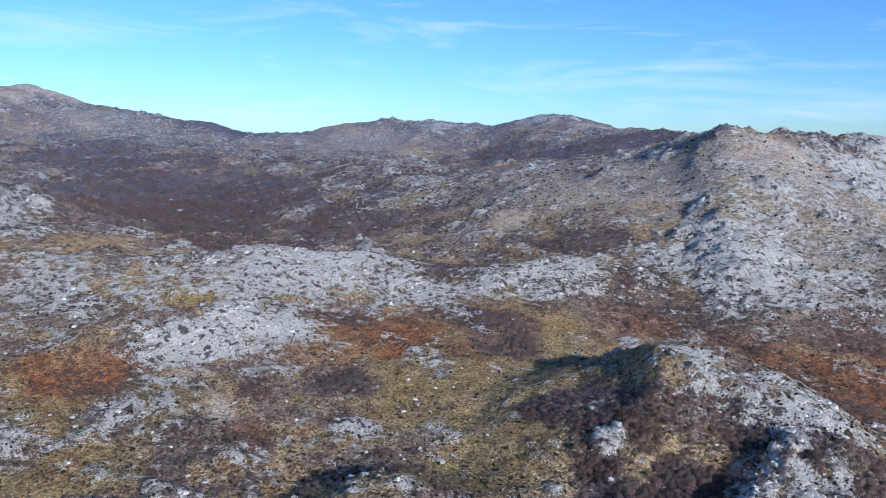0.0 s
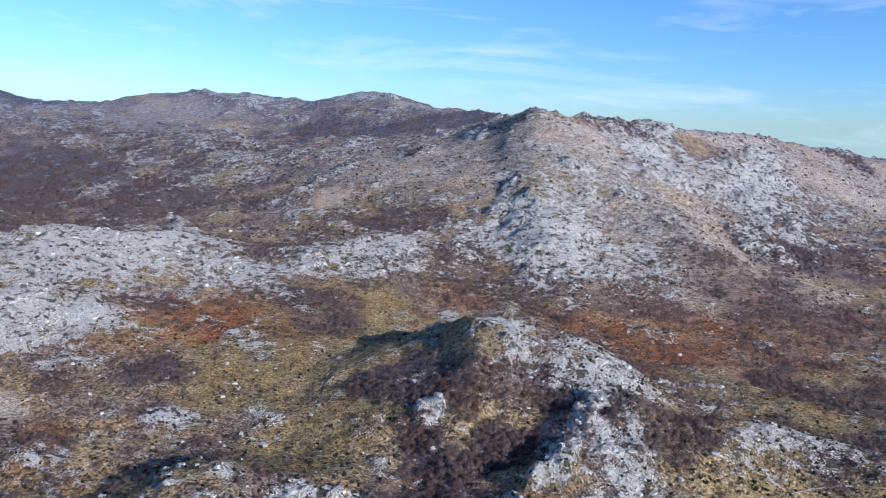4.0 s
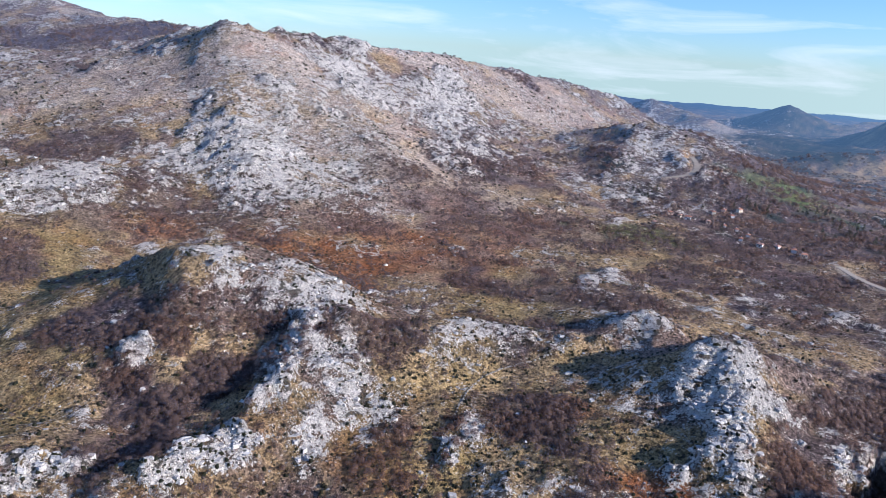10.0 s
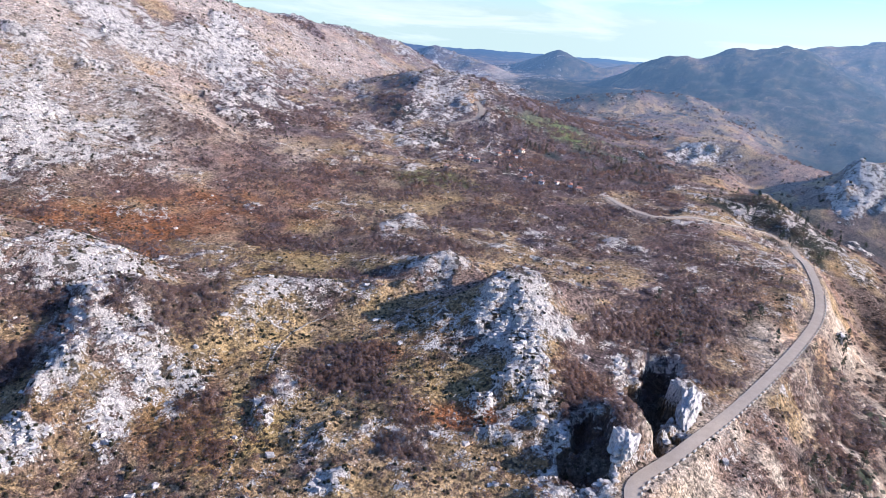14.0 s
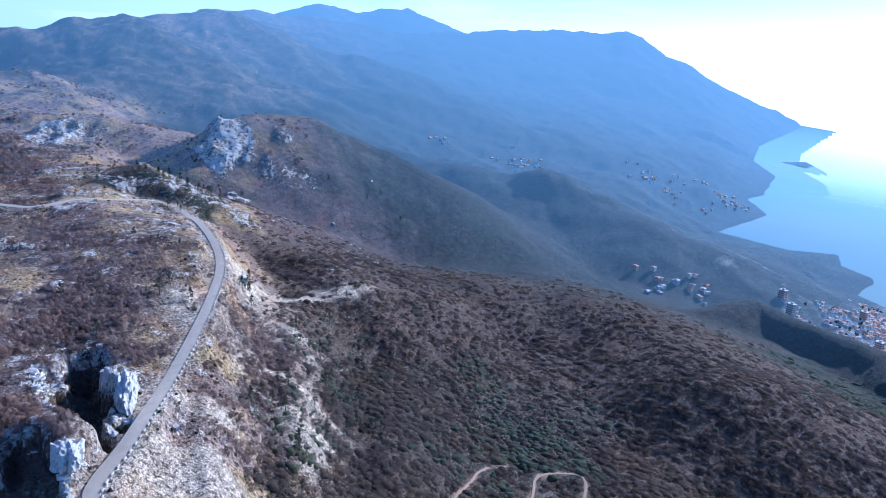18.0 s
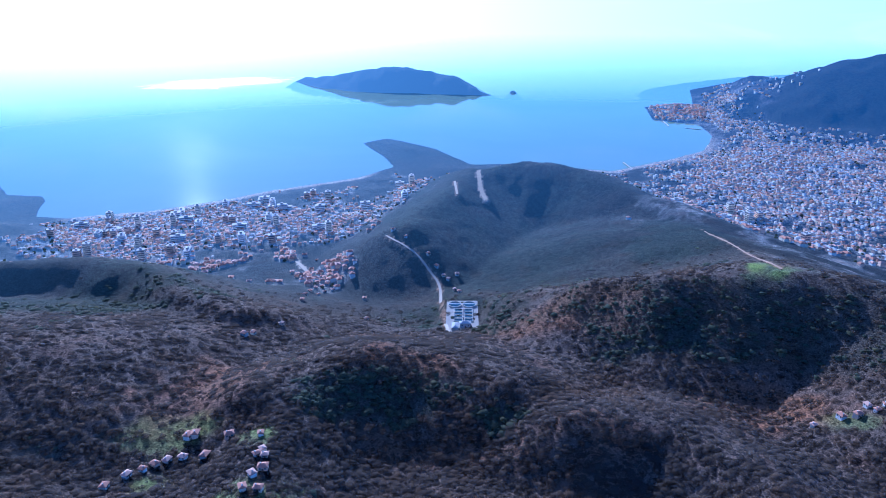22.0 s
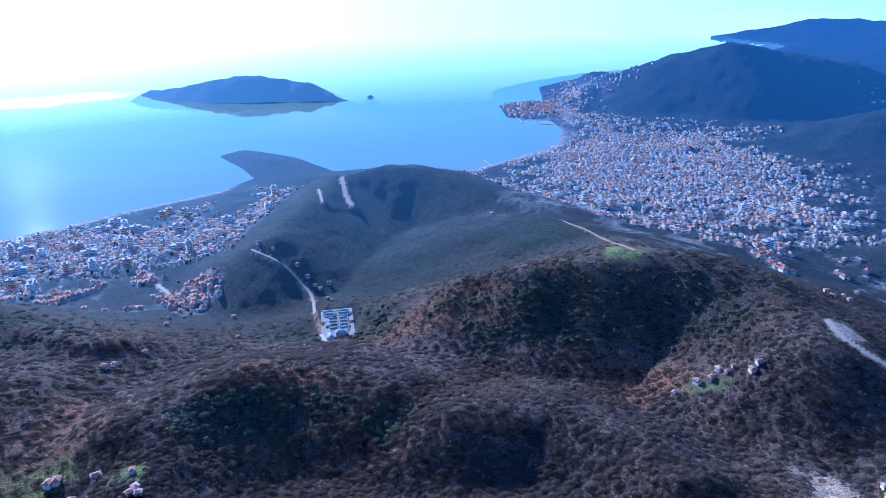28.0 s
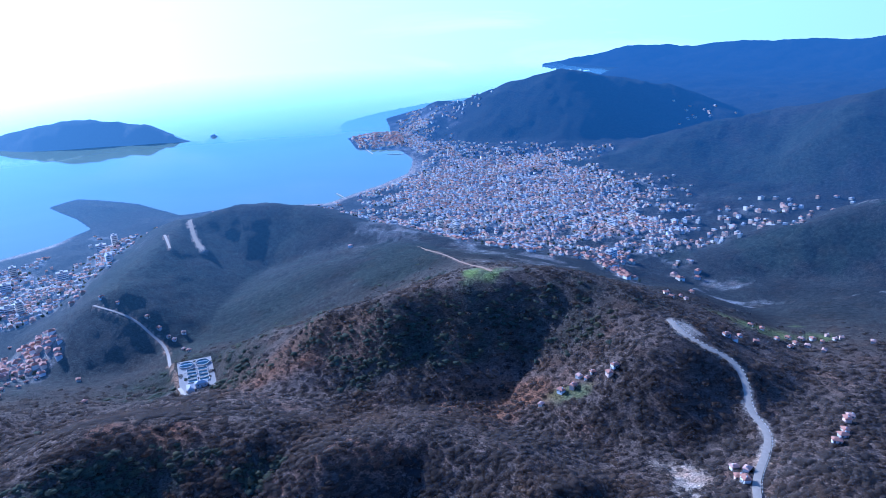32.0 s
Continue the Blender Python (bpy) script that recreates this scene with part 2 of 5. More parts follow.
def foliage(name, dark, light, warm, gaps, twig=1.1, airy=0.12):
    """Bare twigs or needles: ragged, with gaps, and lit through from behind."""
    mat, n, l, b = material(name, dark, 0.95)
    isl = n.new("ShaderNodeNewGeometry").outputs["Random Per Island"]
    co = n.new("ShaderNodeTexCoord").outputs["Object"]
    big = noise_node(n, l, co, 0.014, 4.0)
    mid = noise_node(n, l, co, 0.06, 3.0)
    fine = noise_node(n, l, co, twig, 4.0, 0.7)
    f = calc(n, l, "ADD", calc(n, l, "MULTIPLY", isl, 0.35), calc(n, l, "MULTIPLY", mid, 0.9))
    c = blend(n, l, remap(n, l, f, 0.3, 0.95, 0.0, 1.0), dark, light)
    c = blend(n, l, calc(n, l, "MULTIPLY", remap(n, l, big, 0.46, 0.64, 0.0, 0.8), remap(n, l, isl, 0.2, 0.9, 0.3, 1.0)), c, warm)
    c = blend(n, l, 1.0, c, remap(n, l, fine, 0.3, 0.7, 0.75, 1.25), "MULTIPLY")
    l.new(c, b.inputs["Base Color"])
    b.inputs["Specular IOR Level"].default_value = 0.05
    back = n.new("ShaderNodeBsdfTranslucent")
    l.new(c, back.inputs["Color"])
    lit = n.new("ShaderNodeMixShader")
    lit.inputs[0].default_value = 0.5
    l.new(b.outputs[0], lit.inputs[1])
    l.new(back.outputs[0], lit.inputs[2])
    clear = n.new("ShaderNodeBsdfTransparent")
    ragged = n.new("ShaderNodeMixShader")
    l.new(remap(n, l, fine, gaps - 0.08, gaps + 0.10, airy, 0.9), ragged.inputs[0])
    l.new(lit.outputs[0], ragged.inputs[1])
    l.new(clear.outputs[0], ragged.inputs[2])
    l.new(ragged.outputs[0], n["Material Output"].inputs["Surface"])
    return mat


def limestone_blocks(name="limestone_blocks", stretch=(1.0, 1.0, 1.0)):
    mat, n, l, b = material(name, (0.7, 0.68, 0.64), 0.9)
    co = n.new("ShaderNodeTexCoord").outputs["Object"]
    isl = n.new("ShaderNodeNewGeometry").outputs["Random Per Island"]
    grain = n.new("ShaderNodeMapping")
    grain.inputs["Scale"].default_value = stretch
    l.new(co, grain.inputs["Vector"])
    fine = noise_node(n, l, grain.outputs[0], 1.3, 5.0, 0.7)
    c = blend(n, l, isl, (0.40, 0.38, 0.35), (0.64, 0.60, 0.54))
    c = blend(n, l, remap(n, l, fine, 0.48, 0.62, 0.0, 0.85), c, (0.20, 0.19, 0.18))
    l.new(c, b.inputs["Base Color"])
    bump(n, l, b, fine, 0.7, 0.3)
    return mat


MAT_BLOCKS = limestone_blocks()
MAT_PILLAR = limestone_blocks("fluted_limestone", (0.9, 0.9, 0.3))
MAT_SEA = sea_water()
MAT_SCRUB = foliage("bare_scrub", (0.165, 0.118, 0.112), (0.285, 0.208, 0.185), (0.30, 0.170, 0.115), 0.46, 2.4, 0.3)
MAT_WOOD = foliage("winter_wood", (0.074, 0.063, 0.060), (0.128, 0.102, 0.084), (0.165, 0.104, 0.068), 0.54, 1.2, 0.28)
MAT_PINE = foliage("evergreen", (0.066, 0.084, 0.066), (0.110, 0.126, 0.082), (0.11, 0.10, 0.055), 0.62, 1.0)
MAT_JUNIPER = foliage("juniper", (0.034, 0.038, 0.026), (0.062, 0.062, 0.038), (0.070, 0.056, 0.036), 0.66, 1.5, 0.02)
MAT_ASPHALT = plain("worn_asphalt", (0.38, 0.315, 0.24), 0.9, 0.3, 0.3)
MAT_TRACK = plain("bare_earth_track", (0.36, 0.24, 0.16), 0.95, 0.3, 0.3)
MAT_YARD = plain("yard_concrete", (0.30, 0.27, 0.235), 0.9, 0.3, 0.2)
MAT_KERB = plain("pale_concrete", (0.50, 0.46, 0.40), 0.85, 0.2, 0.5)
MAT_WALLS = [plain("white_render", (0.80, 0.78, 0.74), 0.85, 0.12, 0.2), plain("cream_render", (0.74, 0.66, 0.53), 0.85, 0.12, 0.2),
             plain("peach_render", (0.70, 0.50, 0.38), 0.85, 0.12, 0.2), plain("grey_render", (0.52, 0.51, 0.50), 0.85, 0.12, 0.2)]
MAT_ROOFS = [plain("terracotta_tiles", (0.42, 0.20, 0.13), 0.85, 0.3, 0.8), plain("faded_tiles", (0.52, 0.31, 0.23), 0.85, 0.3, 0.8),
             plain("flat_roof_felt", (0.50, 0.48, 0.45), 0.9, 0.2, 0.5)]
MAT_PANE = material("window_glass", (0.10, 0.12, 0.14), 0.15)[0]
MAT_METAL = plain("galvanised_steel", (0.45, 0.46, 0.47), 0.5, 0.15, 1.0)
MAT_BASIN = plain("basin_water", (0.05, 0.09, 0.11), 0.12, 0.2, 0.4)
MAT_BARK = plain("bark", (0.10, 0.075, 0.055), 0.95, 0.3, 2.0)
MAT_STONE = plain("field_stone", (0.30, 0.275, 0.24), 0.95, 0.35, 1.0)

# ---- the shape of the land: plan in metres fitted to the camera's view, camera above the origin, sea level 0 ----
def lattice(ix, iy, seed):
    h = (ix * 374761393 + iy * 668265263 + seed * 2147483647) & 0xFFFFFFFF
    h = ((h ^ (h >> 13)) * 1274126177) & 0xFFFFFFFF
    return ((h ^ (h >> 16)) & 0xFFFF) / 65535.0


def value_noise(x, y, seed):
    fx, fy = np.floor(x), np.floor(y)
    ix, iy = fx.astype(np.int64), fy.astype(np.int64)
    u, v = x - fx, y - fy
    u, v = u * u * u * (u * (u * 6 - 15) + 10), v * v * v * (v * (v * 6 - 15) + 10)
    a, b = lattice(ix, iy, seed), lattice(ix + 1, iy, seed)
    c, d = lattice(ix, iy + 1, seed), lattice(ix + 1, iy + 1, seed)
    return (a + (b - a) * u) * (1 - v) + (c + (d - c) * u) * v


def fbm(x, y, size, octaves, seed, gain=0.5):
    """Noise of mean 0, about -1 to 1, whose largest waves are size metres."""
    total, amp, norm = 0.0, 1.0, 0.0
    c, s = 0.8, 0.6
    x, y = x / size, y / size
    for k in range(octaves):
        total = total + amp * (2 * value_noise(x, y, seed + k) - 1)
        norm += amp
        amp *= gain
        x, y = 2.03 * (c * x - s * y) + 17.3, 2.03 * (s * x + c * y) - 9.1
    return total / norm


def ridged(x, y, size, octaves, seed):
    total, amp, norm = 0.0, 1.0, 0.0
    x, y = x / size, y / size
    for k in range(octaves):
        n = 1 - np.abs(2 * value_noise(x, y, seed + k) - 1) * 2
        total, norm, amp = total + amp * n, norm + amp, amp * 0.5
        x, y = 2.1 * (0.8 * x - 0.6 * y) + 5.7, 2.1 * (0.6 * x + 0.8 * y) + 3.3
    return total / norm


def smooth(e0, e1, v):
    t = np.clip((v - e0) / (e1 - e0), 0, 1)
    return t * t * (3 - 2 * t)


PROFILES = []
RIDGES = []


def profile(bearing, *pairs):
    """Broad height of the ground along a bearing: (distance, height) pairs."""
    PROFILES.append((bearing, [p[0] for p in pairs], [p[1] for p in pairs]))


def ridge(points, slope, roundness, blend):
    RIDGES.append((np.array(points, float), slope, roundness, blend))


profile(-60, (0, 190), (240, 230), (500, 270), (1000, 300), (1900, 380), (4900, 380))
profile(-33, (0, 200), (180, 245), (300, 262), (430, 276), (560, 288), (750, 280), (1100, 300), (1500, 370), (2000, 400), (4900, 380))
profile(0, (0, 205), (180, 245), (270, 256), (400, 266), (520, 276), (600, 278), (800, 270), (1050, 290), (1400, 350), (1700, 390), (4900, 350))
profile(20, (0, 205), (180, 243), (260, 250), (360, 255), (450, 260), (540, 268), (700, 280), (1000, 310), (1400, 370), (4900, 350))
profile(38, (0, 205), (150, 243), (250, 262), (340, 262), (440, 256), (560, 262), (680, 276), (900, 300), (1400, 320), (4900, 300))
profile(54, (0, 205), (150, 246), (250, 264), (350, 266), (500, 258), (700, 262), (850, 270), (1100, 285), (1600, 270), (2200, 240), (4900, 200))
profile(66, (0, 205), (150, 244), (250, 262), (350, 266), (500, 260), (720, 258), (950, 255), (1300, 252), (1900, 250), (2500, 240), (4900, 200))
profile(76, (0, 200), (130, 236), (200, 254), (300, 262), (430, 264), (600, 261), (720, 256), (1000, 235), (1500, 250), (2000, 290), (4900, 200))
profile(83, (0, 195), (120, 222), (200, 246), (300, 256), (430, 262), (520, 257), (600, 235), (720, 190), (900, 180), (1400, 200), (2200, 300), (4900, 240))
profile(90, (0, 190), (120, 206), (200, 222), (300, 228), (420, 222), (520, 200), (650, 160), (850, 130), (1400, 160), (2400, 300), (4900, 300))
profile(98, (0, 185), (120, 195), (220, 200), (330, 190), (450, 175), (600, 165), (750, 130), (950, 90), (1500, 120), (2500, 190), (3600, 330), (4900, 260))
profile(112, (0, 180), (200, 178), (400, 152), (600, 138), (800, 95), (1000, 70), (1500, 85), (2500, 120), (3400, 180), (4200, 330), (4900, 260))
profile(124, (0, 180), (250, 172), (400, 148), (600, 108), (850, 54), (1100, 40), (1600, 30), (2600, 60), (3500, 100), (4300, 90), (4900, 20))
profile(136, (0, 180), (250, 160), (400, 122), (600, 79), (850, 38), (1100, 15), (1350, 5), (1700, 4), (4900, 4))
profile(148, (0, 180), (250, 152), (400, 108), (600, 66), (850, 28), (1100, 16), (1400, 4), (1700, 4), (4900, 4))
profile(160, (0, 180), (250, 142), (400, 98), (560, 56), (700, 26), (900, 16), (1200, 16), (1450, 5), (1700, 4), (4900, 4))
profile(172, (0, 180), (250, 137), (400, 92), (560, 54), (700, 30), (900, 12), (1000, 10), (1200, 36), (1500, 6), (4900, 4))
profile(184, (0, 180), (250, 137), (400, 100), (560, 82), (700, 63), (900, 60), (1100, 30), (1300, 8), (2000, 6), (4900, 4))
profile(198, (0, 180), (250, 147), (400, 108), (560, 80), (700, 58), (850, 33), (1000, 18), (1200, 10), (2300, 12), (4900, 4))
profile(210, (0, 180), (250, 152), (400, 118), (540, 90), (680, 62), (850, 34), (1000, 20), (1300, 14), (2300, 15), (4900, 5))
profile(224, (0, 185), (250, 165), (400, 146), (540, 122), (700, 92), (900, 60), (1100, 35), (1400, 40), (2200, 60), (4900, 30))
profile(262, (0, 190), (300, 190), (700, 180), (1400, 170), (4900, 120))
ridge([(-986, 1624, 483), (-920, 1663, 489), (-786, 1675, 451), (-600, 1697, 422), (-391, 1859, 377), (-201, 1789, 420), (-33, 1750, 433), (113, 1696, 421), (223, 1635, 445), (359, 1457, 423), (436, 1278, 400)], 0.35, 60, 15)  # far inland skyline
ridge([(-370, 1298, 359), (-216, 1231, 340), (-84, 1147, 362), (14, 1000, 331), (80, 846, 309)], 0.3, 60, 15)  # middle hills
ridge([(128, 1042, 362), (237, 951, 371), (293, 851, 366)], 0.3, 50, 15)  # middle hills second
ridge([(-420, 681, 348), (-392, 686, 337), (-358, 670, 315)], 0.3, 60, 10)  # left shoulder
ridge([(-318, 509, 312), (-273, 523, 305), (-207, 537, 301), (-133, 554, 309), (-99, 561, 303), (-37, 574, 295), (23, 580, 290), (84, 584, 302), (136, 564, 295)], 0.36, 14, 6)  # white crest
ridge([(-171, 405, 293), (-137, 423, 292), (-94, 430, 288)], 0.5, 9, 5)  # pale terrace
ridge([(313, 908, 402), (324, 818, 402), (344, 777, 397), (427, 860, 407), (534, 869, 400), (667, 875, 395), (813, 882, 379), (1023, 881, 348), (1184, 921, 317)], 0.62, 30, 10)  # massif crest
ridge([(320, 809, 409), (253, 653, 338), (243, 549, 304)], 0.75, 25, 10)  # massif buttress
ridge([(336, 824, 400), (351, 652, 336), (366, 525, 294)], 0.55, 25, 10)  # massif spur
ridge([(476, 857, 383), (459, 715, 344), (470, 635, 308)], 1.1, 8, 5)  # cliff spur
ridge([(625, 856, 366), (574, 719, 324)], 1.1, 8, 5)  # cliff spur second
ridge([(844, 989, 371), (919, 989, 379), (995, 985, 367)], 0.5, 40, 10)  # back shoulder
ridge([(708, 555, 303), (806, 591, 322), (807, 557, 321), (736, 482, 293)], 0.30, 22, 8)  # end knoll
ridge([(90, 334, 280), (102, 330, 298), (110, 328, 301), (134, 326, 300), (151, 310, 291), (184, 292, 273)], 0.42, 7, 4)  # rock hill
ridge([(143, 264, 285), (126, 256, 280), (111, 237, 273), (83, 220, 267), (57, 207, 267)], 0.60, 4, 4)  # rock hill front
ridge([(143, 264, 285), (163, 252, 279), (200, 247, 276), (229, 231, 274), (256, 208, 274), (286, 193, 281)], 0.45, 6, 4)  # rock band
ridge([(-11, 235, 275), (25, 234, 269), (39, 229, 264)], 0.4, 10, 5)  # lower left ledge
ridge([(254, 160, 279), (279, 147, 284), (302, 132, 280)], 0.62, 7, 5)  # rocky knob
ridge([(276, 145, 283), (247, 121, 274), (225, 110, 267)], 0.5, 8, 5)  # rocky knob front
ridge([(214, 69, 272), (230, 69, 274)], 0.9, 6, 3)  # pit wall
ridge([(1813, 1415, 279), (1849, 1368, 305), (1865, 1259, 285), (1794, 1091, 254)], 0.4, 40, 15)  # far blue hill one
ridge([(2163, 1253, 249), (2230, 1131, 313), (2294, 994, 266), (2526, 955, 274)], 0.4, 50, 15)  # far blue hill two
ridge([(1627, 645, 268), (1769, 542, 340), (1841, 469, 364), (1908, 402, 369), (2056, 426, 341), (2279, 308, 392), (2392, 191, 418), (2500, 20, 375), (2493, -191, 299)], 0.33, 50, 15)  # blue ridge east
ridge([(1104, 586, 243), (1282, 562, 278), (1427, 462, 285)], 0.45, 20, 8)  # shadowed spur
ridge([(941, 339, 240), (1005, 304, 265), (1024, 232, 263), (986, 167, 255)], 0.4, 25, 8)  # wooded knoll
ridge([(622, 150, 257), (667, 132, 266), (633, 95, 258)], 0.5, 15, 6)  # pine knoll
ridge([(895, 94, 258), (918, 66, 277), (940, 28, 283), (979, -46, 276), (996, -84, 255), (991, -134, 234)], 0.6, 18, 14)  # bluff
ridge([(2956, 511, 320), (3289, 274, 427), (3596, -160, 415), (3758, -564, 373), (3917, -1211, 416), (3991, -1600, 448), (3909, -1908, 453), (3785, -2144, 317), (3616, -2679, 138), (3637, -2897, 64)], 0.3, 80, 30)  # coast range crest
ridge([(4412, 885, 307), (4533, 780, 373), (4698, 144, 418), (4695, -207, 517), (4679, -448, 480), (4638, -763, 516), (4675, -841, 484), (4605, -1164, 378)], 0.4, 60, 10)  # farthest range
ridge([(1491, -162, 176), (1371, -284, 160), (1187, -391, 145), (1215, -462, 172), (1132, -530, 140), (1042, -595, 114), (998, -666, 88)], 0.35, 40, 12)  # coast hills one
ridge([(2548, -516, 137), (2343, -873, 126), (2053, -1036, 74), (1708, -1040, 42)], 0.3, 60, 15)  # coast hills two
ridge([(1314, -913, 15), (1221, -1019, 36), (1163, -1040, 36)], 0.35, 30, 8)  # cape hill
ridge([(560, -24, 216), (595, -77, 192), (631, -154, 167), (626, -265, 156), (536, -311, 157), (412, -318, 167)], 0.36, 60, 12)  # near wooded spur
ridge([(634, -419, 118), (665, -530, 125), (587, -572, 122), (449, -563, 124), (324, -505, 121)], 0.6, 16, 8)  # dark spur
ridge([(167, -407, 148), (192, -351, 145), (189, -306, 144), (173, -269, 146)], 0.5, 20, 8)  # village spur
ridge([(213, -362, 148), (173, -421, 140), (118, -434, 138), (61, -415, 137)], 0.48, 16, 6)  # middle shaded ridge
ridge([(258, -862, 83), (242, -1155, 84), (148, -1171, 95), (52, -1149, 93), (-54, -1059, 82), (-143, -929, 83)], 0.50, 22, 8)  # hotel hill
ridge([(121, -689, 66), (68, -646, 104), (10, -612, 132), (-48, -598, 146), (-144, -624, 155), (-190, -611, 154), (-233, -575, 147), (-252, -511, 144), (-246, -458, 150)], 0.41, 18, 8)  # field hill
ridge([(-87, -856, 101), (-130, -769, 119), (-153, -663, 140)], 0.3, 20, 6)  # field shelf
ridge([(10, -380, 141), (-47, -387, 136), (-85, -360, 140), (-102, -324, 143)], 0.5, 14, 6)  # low front ridge
ridge([(606, -1656, 12), (540, -1640, 26), (450, -1590, 20)], 0.45, 20, 5)  # south cape
ridge([(-224, -2540, 13), (-433, -2411, 70), (-621, -2318, 143), (-774, -2272, 176), (-941, -2262, 147), (-1103, -2243, 113), (-1207, -2074, 51)], 0.42, 60, 12)  # town hill
ridge([(-242, -2639, 32), (-382, -2572, 62), (-459, -2508, 61)], 0.5, 20, 6)  # town cape
ridge([(-726, -1810, 2), (-826, -1711, 48), (-914, -1666, 75), (-1123, -1595, 116), (-1185, -1485, 156), (-1208, -1401, 179)], 0.35, 50, 12)  # west hills
ridge([(-575, -879, 42), (-660, -880, 76), (-767, -856, 111)], 0.4, 30, 8)  # west near hill
COAST = [(3690, -2991), (2818, -2076), (2405, -1758), (2104, -1632), (1808, -1371), (1753, -1282), (1573, -1216), (1410, -966), (1259, -1051), (1230, -1142), (1163, -1088), (1088, -1095), (1058, -1071), (1004, -988), (938, -993), (817, -1059), (703, -1163), (652, -1227), (520, -1345), (467, -1449), (614, -1651), (577, -1708), (428, -1619), (319, -1496), (191, -1518), (15, -1495), (-112, -1617), (-193, -1721), (-229, -1873), (-206, -2028), (-88, -2076), (-68, -2271), (-146, -2320), (-212, -2308), (-225, -2630), (-342, -2779), (-539, -2951), (-958, -3158), (-1250, -3400), (-1650, -3950), (-2000, -4200), (-2900, -4000)]

def broad(x, y):
    d = np.hypot(x, y)
    a = np.degrees(np.arctan2(x, y))
    a = np.where(a < -98, a + 360, a)
    stops = [p[0] for p in PROFILES] + [300]
    heights = [np.interp(d, p[1], p[2]) for p in PROFILES]
    heights.append(heights[0])
    out = np.zeros_like(d)
    for i in range(len(stops) - 1):
        m = (a >= stops[i]) & (a <= stops[i + 1])
        f = smooth(0, 1, (a[m] - stops[i]) / (stops[i + 1] - stops[i]))
        out[m] = heights[i][m] * (1 - f) + heights[i + 1][m] * f
    return out


def near_line(x, y, pts):
    """Distance to a polyline, and the height along it, blended between segments."""
    best = np.full(x.shape, 1e9)
    found = []
    for p, q in zip(pts[:-1], pts[1:]):
        ex, ey = q[0] - p[0], q[1] - p[1]
        t = np.clip(((x - p[0]) * ex + (y - p[1]) * ey) / (ex * ex + ey * ey), 0, 1)
        dd = np.hypot(x - p[0] - t * ex, y - p[1] - t * ey)
        best = np.minimum(best, dd)
        if len(p) > 2:
            found.append((dd, p[2] + t * (q[2] - p[2])))
    level, total = 0.0, 1e-9
    for dd, lv in found:
        w = np.exp((best - dd) / (6 + 0.22 * best))
        level, total = level + w * lv, total + w
    return best, level / total


def shore(x, y):
    """Signed distance to the coast, positive on land."""
    pts = [(6000, -2600)] + COAST + [(-6000, -2900)]
    dist, _ = near_line(x, y, pts)
    ring = pts + [(-6000, 6000), (6000, 6000)]
    inside = np.zeros(x.shape, bool)
    for (ax, ay), (bx, by) in zip(ring, ring[1:] + ring[:1]):
        if ay != by:
            inside ^= ((ay > y) != (by > y)) & (x < (bx - ax) * (y - ay) / (by - ay) + ax)
    return np.where(inside, dist, -dist)


ISLANDS = [([(1210, -2635, 18), (1047, -2554, 42), (908, -2543, 63), (779, -2543, 66), (671, -2533, 55), (583, -2493, 54), (509, -2448, 15), (400, -2387, -8)], 0.5, 12),
           ([(379, -2471, 9), (372, -2482, 6)], 0.9, 3),
           ([(2385, -1901, 7), (2339, -1942, 12)], 0.45, 8),
           ([(-1702, -4488, 33), (-1910, -4403, 86), (-2226, -4139, 91), (-2442, -3898, 118), (-2668, -3624, 126), (-2845, -3356, 140)], 0.2, 50)]


def land_height(x, y):
    """Height of the ground without its fine relief, and the distance to the coast."""
    wx = x + 14 * fbm(x, y, 130, 3, 40)
    wy = y + 14 * fbm(x, y, 130, 3, 50)
    z = broad(wx, wy)
    for pts, slope, rnd, k in RIDGES:
        lo, hi = pts[:, :2].min(0), pts[:, :2].max(0)
        reach = (pts[:, 2].max() + 60) / slope
        m = (wx > lo[0] - reach) & (wx < hi[0] + reach) & (wy > lo[1] - reach) & (wy < hi[1] + reach)
        d, level = near_line(wx[m], wy[m], pts)
        h = level - slope * (np.sqrt(d * d + rnd * rnd) - rnd)
        b = z[m]
        z[m] = (h + b + np.sqrt((h - b) ** 2 + k * k)) / 2
    sd = shore(x + 5 * fbm(x, y, 60, 3, 60), y + 5 * fbm(x, y, 60, 3, 70))
    coast = np.where(sd > 0, 1.2 + 0.03 * sd + 0.002 * sd * np.minimum(sd, 150), 0.1 * sd + 0.8)
    coast = np.where((y > -900) | (x > 2500), np.where(sd > 0, 0.5 * sd, coast), coast)
    z = (z + coast - np.sqrt((z - coast) ** 2 + 9)) / 2
    for pts, slope, rnd in ISLANDS:
        pts = np.array(pts, float)
        d, level = near_line(wx, wy, pts)
        z = np.maximum(z, level - slope * (np.sqrt(d * d + rnd * rnd) - rnd))
    return np.maximum(z, -25), sd

